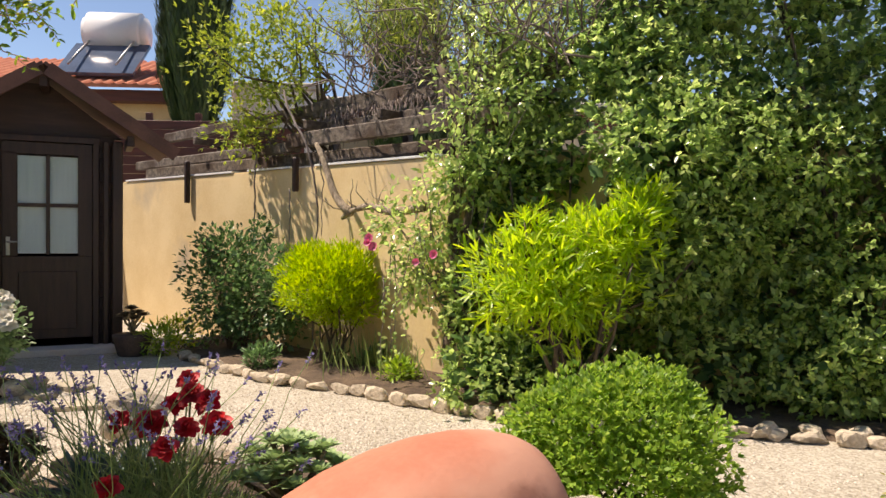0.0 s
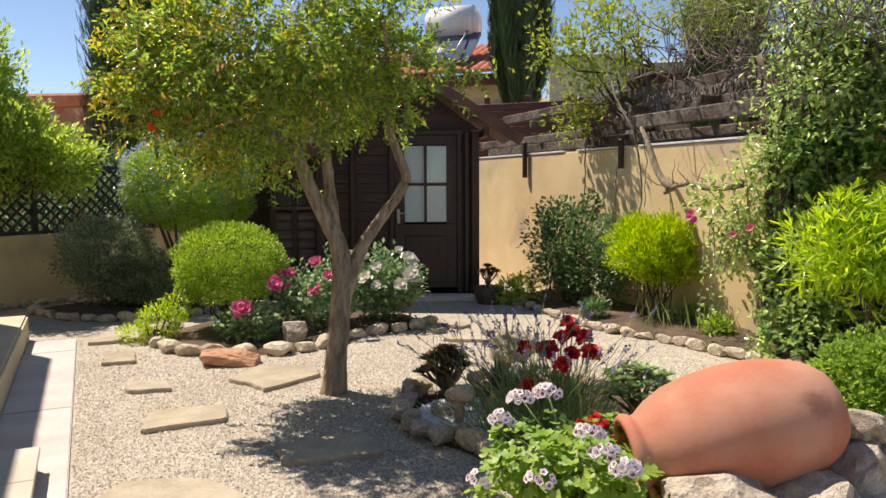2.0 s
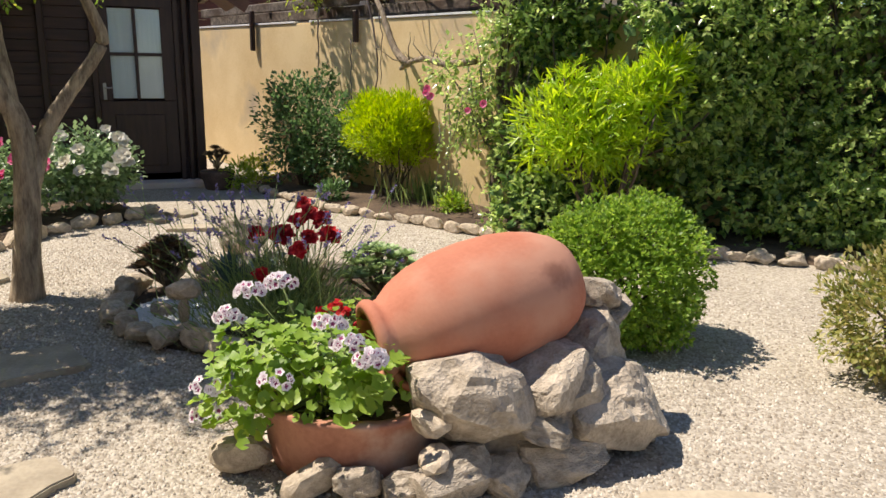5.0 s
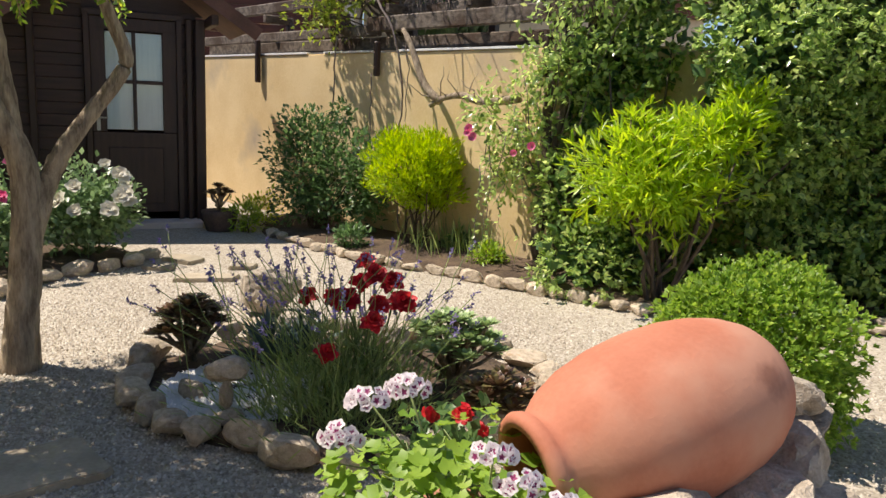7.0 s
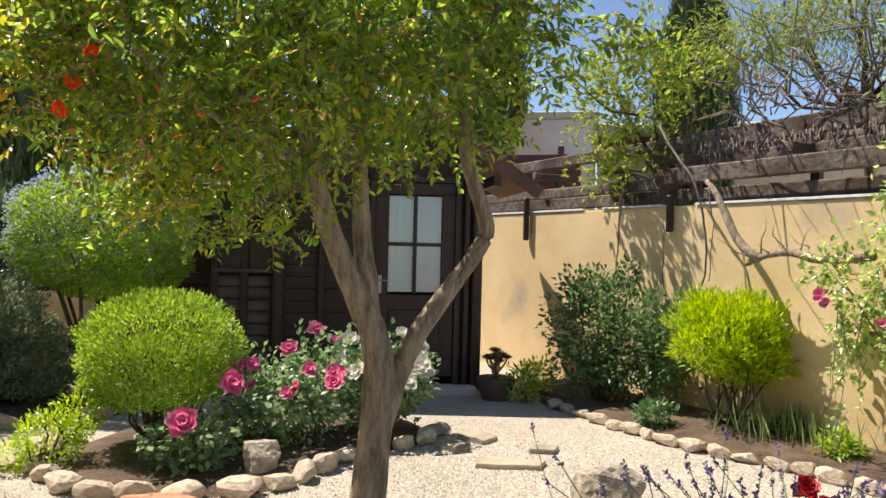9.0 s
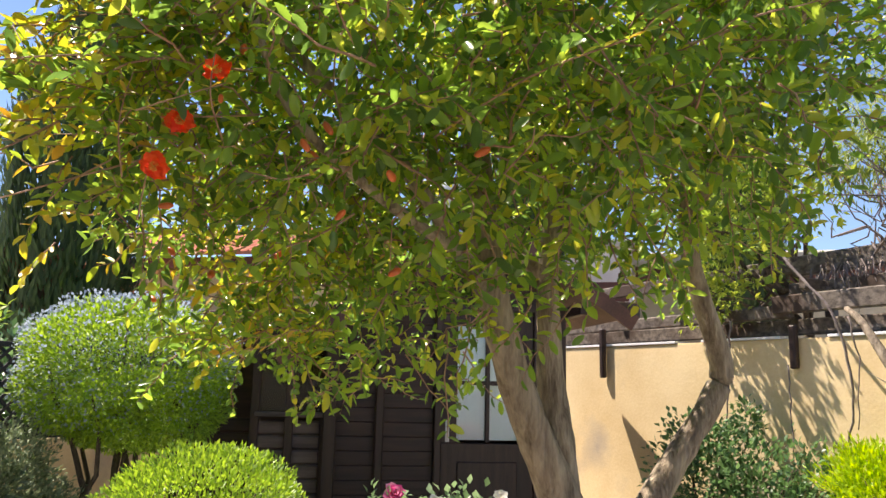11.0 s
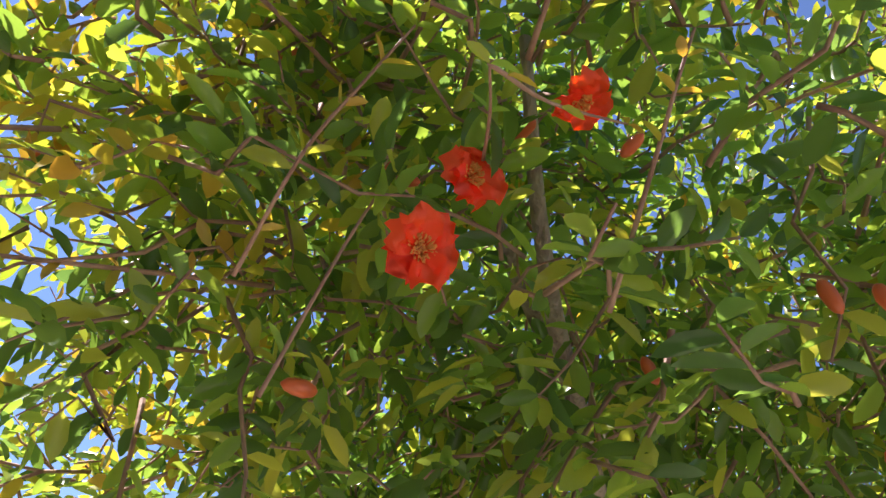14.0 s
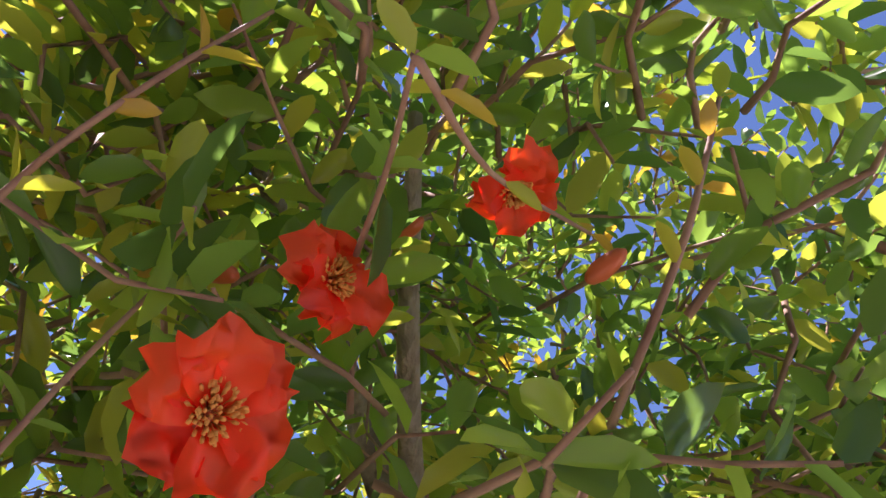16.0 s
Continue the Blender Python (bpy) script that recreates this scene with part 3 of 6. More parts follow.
part("gable", bm, M["shed"], shed)
RX, RZ, EX, EZ = -0.02, 2.78, 1.12, 2.03


def slope(x0, z0, x1, z1, y0, y1, t):
    bm = bmesh.new()
    a, b = Vector((x0, 0, z0)), Vector((x1, 0, z1))
    d = (b - a).normalized()
    n = Vector((-d.z, 0, d.x)) * (t if d.x > 0 else -t)
    f = bm.faces.new([bm.verts.new((p.x, y0, p.z)) for p in (a, b, b + n, a + n)])
    r = bmesh.ops.extrude_face_region(bm, geom=[f])
    for v in r["geom"]:
        if isinstance(v, bmesh.types.BMVert):
            v.co.y = y1
    bmesh.ops.recalc_face_normals(bm, faces=bm.faces)
    return bm


part("roof", slope(RX, RZ, EX, EZ, -0.42, 1.1, 0.03), M["roof_felt"], shed, "brown felted roof slope")
part("roof", slope(RX, RZ, -1.72, 1.66, -0.42, 1.1, 0.03), M["roof_felt"], shed, "brown felted roof slope")
part("bargeboard", slope(RX, RZ - 0.10, EX + 0.01, EZ - 0.10, -0.46, -0.425, 0.13), M["roof_felt"], shed, "red-brown bargeboard")
part("bargeboard", slope(RX, RZ - 0.10, -1.73, 1.56, -0.46, -0.425, 0.13), M["roof_felt"], shed, "red-brown bargeboard")
part("purlin", boxed((0.74, -0.1, 2.10), (0.07, 0.6, 0.10)), M["shed"], shed)
part("purlin", boxed((RX, -0.1, 2.62), (0.07, 0.6, 0.10)), M["shed"], shed)
# door with four panes
door = part("door", boxed((0.0, -0.012, 0.55), (0.80, 0.045, 0.82), 0, 0.006), M["shed_v"], shed, "dark wooden door with four curtained panes")
for x in (-0.333, 0.335):
    part("stile", boxed((x, -0.012, 1.47), (0.134, 0.045, 1.02), 0, 0.004), M["shed_v"], door)
part("top_rail", boxed((0.0, -0.012, 2.02), (0.80, 0.045, 0.12), 0, 0.004), M["shed_v"], door)
part("glazing_bar", boxed((0.0, -0.018, 1.463), (0.035, 0.04, 0.99), 0, 0.004), M["shed_v"], door)
part("glazing_bar", boxed((0.0, -0.017, 1.463), (0.54, 0.038, 0.035), 0, 0.004), M["shed_v"], door)
part("bottom_panel", boxed((0.0, -0.04, 0.52), (0.52, 0.02, 0.58), 0, 0.008), M["shed_v"], door)
for x, z in ((-0.14, 1.22), (0.142, 1.22), (-0.14, 1.712), (0.142, 1.712)):
    p = part("pane", boxed((x, -0.008, z), (0.25, 0.006, 0.46), 0, 0), M["glass"], door)
    p.visible_shadow = False
    part("curtain", boxed((x, 0.012, z), (0.25, 0.008, 0.47), 0, 0), M["curtain"], door)
part("handle_plate", boxed((-0.345, -0.038, 1.06), (0.035, 0.008, 0.18), 0, 0.002), M["iron"], door)
V, F = merge([tube_np([(-0.345, -0.04, 1.10), (-0.345, -0.09, 1.10), (-0.26, -0.095, 1.10)], [0.008, 0.009, 0.009], 6)])
link_mesh("handle", raw_mesh("handle", V, F, True), M["iron"], door, "dull steel lever handle")
for x in (-0.43, 0.43):
    part("door_frame", boxed((x, -0.02, 1.08), (0.055, 0.09, 2.08), 0, 0.004), M["shed_v"], shed)
part("door_frame", boxed((0.0, -0.02, 2.115), (0.93, 0.09, 0.06), 0, 0.004), M["shed_v"], shed)
part("threshold", boxed((-0.08, -0.16, 0.03), (1.4, 0.3, 0.07), 0, 0.01), M["concrete"], shed, "worn concrete threshold")

shed.matrix_basis = pose(0, 0, 0, 0, 0, 22)
annex = thing("shed_annex", "faded dark wooden lean-to beside the shed", "shed")
for k in range(9):
    part("plank", boxed((-1.66, 0.06, 0.12 + k * 0.118), (0.52, 0.05, 0.112), 0, 0.014), M["shed_grey"], annex)
    part("plank", boxed((-2.25, 0.3, 0.12 + k * 0.118), (0.6, 0.05, 0.112), 0, 0.014), M["shed"], annex)
for x in (-1.37, -1.66, -1.94, -2.55):
    part("post", boxed((x, 0.03, 0.95), (0.07, 0.08, 1.9), 0, 0.006), M["shed_v"], annex)
part("sill", boxed((-1.66, 0.02, 1.17), (0.56, 0.12, 0.04), 0, 0.006), M["shed_grey"], annex)
part("window_pane", boxed((-1.66, 0.07, 1.45), (0.50, 0.006, 0.5), 0, 0), M["glass"], annex)
part("top_board", boxed((-1.95, 0.05, 1.83), (1.25, 0.06, 0.22), 0, 0.006), M["shed"], annex)
part("back_panel", boxed((-1.95, 1.0, 0.95), (1.3, 0.05, 1.9)), M["shed"], annex)
part("roof", boxed((-1.97, 0.55, 1.97), (1.36, 1.3, 0.05)), M["roof_felt"], annex)
part("floor", boxed((-1.97, 0.55, 0.03), (1.3, 1.1, 0.06)), M["shed"], annex)

annex.matrix_basis = pose(0, 0, 0, 0, 0, 22)

# ---------------- pergola beams along the wall ----------------
WA = math.atan2(WD.y, WD.x)


def along_wall(s, off, z):
    p = W0 + WD * s + WN * off
    return Vector((p.x, p.y, z))


for a_, b_ in ((-4.9, -2.2), (-1.9, -1.1), (-0.7, 1.0)):
    a, b = along_wall(a_, 0.012, 0), along_wall(b_, 0.012, 0)
    tagged(part("trim", prism([tuple(p[:2]) for p in (a, b, b - WN * 0.2, a - WN * 0.2)], 1.872, 1.892, 0.004), M["white_paint"]), "pale flashing strip along the top of the wall", "trim", kind="structure")
perg = thing("pergola", "weathered dark timber pergola beams above the yellow wall", "pergola")
for s0_, s1_, off, z, h, zz in ((-4.6, -1.0, -0.02, 2.065, 0.11, 0.02), (-1.15, 1.75, 0.0, 2.14, 0.15, 0.02), (-4.6, -0.9, -0.42, 2.47, 0.13, 0.06), (-1.2, 2.0, -0.36, 2.50, 0.17, 0.04),
                                (-4.6, 1.7, -0.16, 1.97, 0.13, 0.0), (-1.2, 1.9, -0.30, 2.30, 0.10, 0.02)):
    a, b = along_wall(s0_, off, z), along_wall(s1_, off, z + zz)
    c = (a + b) / 2
    L = (b - a).length
    m = Matrix.Translation(c) @ (b - a).to_track_quat("X", "Z").to_matrix().to_4x4()
    part("beam", box(bmesh.new(), None, (L, 0.07, h), m=m, bevel=0.012), M["beam"], perg)
for s in (-3.14, -0.96, 1.15):
    c = along_wall(s, 0.045, 1.80)
    part("post", boxed(tuple(c), (0.06, 0.06, 0.50 if s < -1 else 0.34), WA, 0.012), M["shed_v"], perg)
for s in (-3.1, -2.0, -0.9, 0.2, 1.3):
    c = along_wall(s, -0.22, 2.30)
    part("cross_piece", boxed(tuple(c), (0.07, 0.40, 0.09), WA, 0.01), M["beam"], perg)
    c = along_wall(s, -0.38, 1.15)
    part("rear_post", boxed(tuple(c), (0.08, 0.08, 2.3), WA, 0.01), M["shed_v"], perg)
reeds = []
for k in range(260):
    s = RNG.uniform(-1.0, 1.7)
    top = 2.44 + RNG.normal() * 0.03
    reeds.append(tube_np(wander(along_wall(s, -0.30 + RNG.normal() * 0.03, top), along_wall(s + RNG.normal() * 0.06, -0.27, top - RNG.uniform(0.12, 0.34)), 3, 0.01), [0.006, 0.005, 0.004], 4))
V, F = merge(reeds)
link_mesh("reed_screen", raw_mesh("reed_screen", V, F), M["dry_twig"], perg, "broken dry reed screening")["kind"] = "stuff"

# hanging vine stems on the wall
for r, line in ((0.010, [(-1.42, 0.20, 2.02), (-1.45, 0.20, 1.7), (-1.52, 0.16, 1.35), (-1.62, 0.14, 0.8)]),
                (0.013, [(-1.0, 0.16, 2.62), (-0.78, 0.24, 2.35), (-0.5, 0.24, 2.02), (-0.42, 0.2, 1.6), (-0.46, 0.16, 1.25), (-0.58, 0.12, 0.85)]),
                (0.007, [(-0.98, 0.10, 1.66), (-0.97, 0.10, 1.3), (-0.98, 0.10, 0.8)]),
                (0.007, [(-0.44, 0.16, 2.0), (-0.38, 0.16, 1.7), (-0.44, 0.12, 1.2)])):
    o = thing("vine_stem", "bare brown vine stem hanging down the wall", "vine")
    P = smooth_path([along_wall(*q) for q in line], 5)
    P[1:-1] += RNG.normal(size=P[1:-1].shape) * 0.006
    V, F = tube_np(P, np.linspace(r, r * 0.6, len(P)), 6)
    link_mesh("stem", raw_mesh("stem", V, F, True), M["dry_twig"], o)
o = thing("bare_branch", "thick pale bare branch hanging from the pergola", "branch")
pts = smooth_path([along_wall(-0.42, 0.2, 2.05), along_wall(-0.32, 0.24, 1.98), along_wall(-0.22, 0.25, 1.84), along_wall(-0.05, 0.26, 1.55), along_wall(0.14, 0.24, 1.40)], 4)
bits = [tube_np(pts, np.linspace(0.02, 0.042, len(pts)), 8, 0.06)]
pts = smooth_path([along_wall(0.02, 0.24, 1.36), along_wall(0.16, 0.25, 1.42), along_wall(0.4, 0.24, 1.46), along_wall(0.66, 0.22, 1.41), along_wall(1.0, 0.18, 1.45)], 4)
bits.append(tube_np(pts, np.linspace(0.022, 0.040, len(pts)), 8, 0.07))
for k in range(7):
    a = along_wall(0.08 + 0.08 * k, 0.25, 1.43)
    bits.append(tube_np(wander(a, np.array(a) + np.array([RNG.normal() * 0.12, RNG.normal() * 0.1, RNG.uniform(0.08, 0.28)]), 4, 0.02), [0.008, 0.006, 0.004, 0.002], 4))
V, F = merge(bits)
link_mesh("limb", raw_mesh("limb", V, F, True), M["bark"], o)["kind"] = "stuff"

# ---------------- plants ----------------


def flower_mesh(name, n_layers, petals, r, cup, material, crinkle=0.15, centre=None):
    """An open flower facing +z: rings of cupped petals."""
    pos, al, fa, ln, wd = [], [], [], [], []
    for k in range(n_layers):
        f = 1 - k / max(1, n_layers) * 0.75
        m = max(3, int(petals * (1 - 0.12 * k)))
        for j in range(m):
            a = 2 * math.pi * (j + 0.5 * (k % 2)) / m + RNG.normal() * 0.12
            e = cup + (1.45 - cup) * k / max(1, n_layers) + RNG.normal() * crinkle
            d = np.array([math.cos(a) * math.cos(e), math.sin(a) * math.cos(e), math.sin(e)])
            pos.append(np.array([math.cos(a), math.sin(a), 0]) * r * 0.06 + np.array([0, 0, r * 0.05 * k]))
            al.append(d), fa.append(np.array([-math.cos(a) * math.sin(e), -math.sin(a) * math.sin(e), math.cos(e)]))
            ln.append(r * f * RNG.uniform(0.85, 1.1)), wd.append(r * 2.6 / math.sqrt(petals) * (0.6 + 0.4 * f) * 0.95)
    V, F = leaves_np(np.array(pos), np.array(al), np.array(fa), np.array(ln), np.array(wd), 0.35, True)
    me = raw_mesh(name, V, F, True)
    me.materials.append(material)
    return me


FL = {"rose_pink": flower_mesh("rose", 5, 7, 0.055, 0.5, M["pink_fl"]), "rose_white": flower_mesh("rose", 5, 7, 0.055, 0.5, M["white_fl"]),
      "carnation": flower_mesh("carnation", 7, 11, 0.055, 0.35, M["red_fl"], 0.35), "floret_red": flower_mesh("floret", 1, 5, 0.016, 0.3, M["red_fl"], 0.1), "bougain": flower_mesh("bract", 2, 4, 0.05, 0.6, M["pink_fl"], 0.3)}


def floret_mesh(r):
    """A white five-petalled floret with a dark blotch on each petal."""
    pos, al, fa, ln, wd = [], [], [], [], []
    for k, (f, lift) in enumerate(((1.0, 0.0), (0.55, 0.06))):
        for j in range(5):
            a = 2 * math.pi * j / 5 + 0.2
            e = 0.35
            pos.append((0, 0, r * lift)), al.append((math.cos(a) * math.cos(e), math.sin(a) * math.cos(e), math.sin(e)))
            fa.append((-math.cos(a) * math.sin(e), -math.sin(a) * math.sin(e), math.cos(e))), ln.append(r * f), wd.append(r * (0.95 if k == 0 else 0.34))
    V, F = leaves_np(np.array(pos), np.array(al), np.array(fa), np.array(ln), np.array(wd), 0.25, True)
    me = raw_mesh("floret", V, F, True)
    me.materials.append(M["lilac_fl"]), me.materials.append(M["blotch"])
    me.polygons.foreach_set("material_index", np.repeat([0, 1], len(F) // 2).astype(np.int32))
    return me


FL["floret"] = floret_mesh(0.021)


def bloom(parent, kind, at, face, size=1.0, name="flower"):
    o = new(name, FL[kind])
    o.parent = parent
    q = Vector(face).to_track_quat("Z", "Y").to_matrix().to_4x4()
    o.matrix_basis = Matrix.Translation(at) @ q @ Matrix.Rotation(RNG.uniform(0, 6.28), 4, "Z") @ Matrix.Scale(size * RNG.uniform(0.85, 1.15), 4)
    return o


# --- the pomegranate tree ---
pom = thing("pomegranate_tree", "small pomegranate tree with a bare pale trunk and scarlet flowers", "tree")
limbs = [([(0.95, -4.35, -0.03), (0.97, -4.35, 0.25), (1.01, -4.35, 0.6), (1.02, -4.35, 0.98), (0.93, -4.42, 1.25), (0.86, -4.48, 1.45), (0.80, -4.55, 1.7), (0.78, -4.60, 1.95), (0.74, -4.66, 2.4)],
          [0.10, 0.076, 0.068, 0.064, 0.05, 0.046, 0.042, 0.034, 0.022]),
         ([(0.99, -4.33, 0.5), (1.08, -4.30, 0.85), (1.16, -4.27, 1.05), (1.28, -4.20, 1.25), (1.39, -4.14, 1.42), (1.42, -4.13, 1.52), (1.37, -4.18, 1.7), (1.33, -4.23, 1.9), (1.35, -4.3, 2.3)],
          [0.04, 0.048, 0.043, 0.038, 0.036, 0.034, 0.03, 0.026, 0.018]),
         ([(1.0, -4.36, 0.95), (0.97, -4.36, 1.25), (0.94, -4.36, 1.49), (0.94, -4.4, 1.8), (1.0, -4.5, 2.2)], [0.044, 0.042, 0.038, 0.03, 0.018]),
         ([(0.79, -4.56, 1.68), (0.64, -4.85, 1.95), (0.48, -5.05, 2.12), (0.3, -5.15, 2.3)], [0.024, 0.017, 0.013, 0.008]),
         ([(0.78, -4.6, 1.75), (0.62, -4.98, 1.85), (0.50, -5.2, 1.98), (0.44, -5.3, 2.2)], [0.016, 0.012, 0.009, 0.006]),
         ([(0.93, -4.42, 1.75), (0.55, -4.35, 2.0), (0.2, -4.4, 2.2)], [0.022, 0.016, 0.009]),
         ([(1.34, -4.25, 1.95), (1.5, -4.6, 2.2), (1.6, -4.9, 2.4)], [0.02, 0.014, 0.009])]
bits = []
for pts, rad in limbs:
    P = smooth_path(pts, 5)
    R = np.interp(np.linspace(0, 1, len(P)), np.linspace(0, 1, len(rad)), rad)
    bits.append(tube_np(P, R, 12, 0.045))
V, F = merge(bits)
link_mesh("trunk", raw_mesh("trunk", V, F, True), M["bark"], pom, "pale brown fissured trunk and limbs")
WAY = np.array([(1.04, -6.37, 1.46), (0.83, -6.14, 1.53), (0.71, -5.99, 1.5), (0.59, -5.85, 1.52), (0.49, -5.83, 1.52), (0.38, -5.78, 1.53), (0.38, -5.66, 1.64), (0.38, -5.62, 1.68)])


def clear_of_way(p, gap=0.20):
    """Keeps the footpath beside the tree free of twigs."""
    d = np.min(np.stack([np.linalg.norm(p - (a + (b - a) * t), axis=1) for a, b in zip(WAY, WAY[1:]) for t in (0, 0.33, 0.66, 1)]), 0)
    for fl in ((0.377, -5.434, 1.794), (0.401, -5.409, 1.882), (0.471, -5.423, 1.966)):
        a = np.array(fl)
        for b in WAY[[0, 3, 5, 7]]:
            for t in np.linspace(0, 1, 12):
                d = np.where(np.linalg.norm(p - (a + (b - a) * t), axis=1) < 0.034, 0, d)
    return d > gap


CROWN = [((0.85, -4.75, 2.42), (1.0, 1.0, 0.75)), ((0.50, -5.05, 2.25), (0.70, 0.62, 0.52)), ((0.22, -4.62, 1.85), (0.42, 0.46, 0.40)), ((1.25, -4.55, 2.2), (0.6, 0.6, 0.38)),
         ((0.24, -5.1, 2.12), (0.33, 0.34, 0.40)), ((0.75, -5.1, 2.0), (0.6, 0.42, 0.3)), ((0.40, -4.55, 1.72), (0.34, 0.34, 0.34)), ((0.16, -4.5, 1.62), (0.24, 0.26, 0.22))]
# sprays of twigs, each twig with leaves in pairs
tw, lp, la, lf, tipn = [], [], [], [], []
sprays, spray_out = crown_points(410, CROWN, 0.34, 0.28)
for c, d in zip(sprays, spray_out):
    # sunny: mostly sun-side sprays, painted yellower as if lit
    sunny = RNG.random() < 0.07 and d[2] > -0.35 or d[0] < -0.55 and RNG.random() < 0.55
    starts = c + RNG.normal(size=(RNG.integers(4, 9), 3)) * np.array([0.085, 0.085, 0.06])
    for p in starts[clear_of_way(starts, 0.26) & (starts[:, 2] > 1.36)]:
        g = unit(d + 0.75 * rand_dirs(1)[0] + np.array([0, 0, -0.05]))
        L = RNG.uniform(0.10, 0.26)
        P = wander(p - g * L * 0.5, p + g * L * 0.5, 5, 0.012)
        if not clear_of_way(P, 0.17).all():
            continue
        tw.append(tube_np(P, [0.0026, 0.0022, 0.0019, 0.0015, 0.001], 4))
        n = RNG.integers(10, 17)
        t = np.linspace(0.1, 1.0, n)
        q = np.stack([np.interp(t, np.linspace(0, 1, 5), P[:, k]) for k in range(3)], 1)
        s = unit(np.cross(g, rand_dirs(1)[0]))
        side = np.where(np.arange(n) % 2, 1, -1)[:, None]
        lp.append(q), la.append(unit(g * 0.65 + side * s + 0.4 * rand_dirs(n))), lf.append(unit(np.array([0, 0, 0.9]) + 0.8 * rand_dirs(n)))
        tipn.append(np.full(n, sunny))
lp, la, lf, tipn = np.vstack(lp), np.vstack(la), np.vstack(lf), np.concatenate(tipn)
ok = clear_of_way(lp, 0.22)
lp, la, lf, tipn = lp[ok], la[ok], lf[ok], tipn[ok]
k = RNG.uniform(0.7, 1.25, len(lp))
V, F = merge(tw)
link_mesh("twig_growth", raw_mesh("twig_growth", V, F, True), M["twig"], pom)
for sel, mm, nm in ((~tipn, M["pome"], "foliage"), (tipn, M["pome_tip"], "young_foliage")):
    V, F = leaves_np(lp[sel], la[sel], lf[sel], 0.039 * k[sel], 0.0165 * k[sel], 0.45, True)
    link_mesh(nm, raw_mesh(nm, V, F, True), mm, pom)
bush(pom, 4800, CROWN, M["pome"], 0.036, 0.016, "inner_foliage", 0.3, 0.2, 0.1, 1.2, 0.4, rich=True, keep=lambda p: clear_of_way(p, 0.5) & (p[:, 2] > 1.45))


def pomegranate_flower(at, face, size):
    fl = new("flower")
    fl.parent = pom
    fl.matrix_basis = Matrix.Translation(at) @ Vector(face).to_track_quat("Z", "Y").to_matrix().to_4x4() @ Matrix.Scale(size, 4)
    pos, al, fa = [], [], []
    for j in range(6):
        a = 2 * math.pi * j / 6 + RNG.normal() * 0.16
        e = RNG.uniform(-0.1, 0.75)
        pos.append((math.cos(a) * 0.05, math.sin(a) * 0.05, 0.0))
        al.append((math.cos(a) * math.cos(e), math.sin(a) * math.cos(e), math.sin(e)))
        fa.append((-math.cos(a) * math.sin(e), -math.sin(a) * math.sin(e), math.cos(e)))
    bm = bmesh.new()
    for p, d, u in zip(np.array(pos), np.array(al), np.array(fa)):
        s = np.cross(d, u)
        grid = []
        k_ = RNG.uniform(0.85, 1.15)
        for i in range(9):
            row = []
            for j in range(9):
                x, y = i / 8, j / 8 - 0.5
                w = 0.25 + 0.75 * math.sin(min(1, x * 1.25) * 1.5)
                q = p + d * x * k_ * (0.50 + 0.07 * math.cos(y * 6) + 0.07 * noise.noise(Vector((y * 9, p[0] * 60, p[1] * 50)))) + s * y * w * 0.66 + u * (0.30 * x * noise.noise(Vector((x * 3.5, y * 5, p[0] * 40))) + 0.10 * x * noise.noise(Vector((x * 8, y * 10, p[1] * 40))) + 0.35 * y * y - 0.12 * x * x)
                row.append(bm.verts.new(q))
            grid.append(row)
        for i in range(8):
            for j in range(8):
                bm.faces.new((grid[i][j], grid[i + 1][j], grid[i + 1][j + 1], grid[i][j + 1]))
    part("corolla", bm, M["orange_fl"], fl, "crinkled scarlet petals", True)
    bits = []
    for j in range(80):
        d = unit(np.array([RNG.normal() * 0.6, RNG.normal() * 0.6, 1.0]))
        b = np.array([d[0] * 0.10, d[1] * 0.10, 0.0])
        bits.append(tube_np([b, b + d * 0.12, b + d * 0.17, b + d * 0.20], [0.006, 0.006, 0.022, 0.012], 4))
    V, F = merge(bits)
    link_mesh("stamen_tuft", raw_mesh("stamen_tuft", V, F, True), M["stamen"], fl)
    V, F = tube_np([(0, 0, -0.42), (0, 0, -0.36), (0, 0, -0.2), (0, 0, -0.05), (0, 0, 0.02)], [0.04, 0.10, 0.13, 0.12, 0.16], 8)
    link_mesh("calyx", raw_mesh("calyx", V, F, True), M["calyx"], fl, "glossy orange calyx")
    return fl


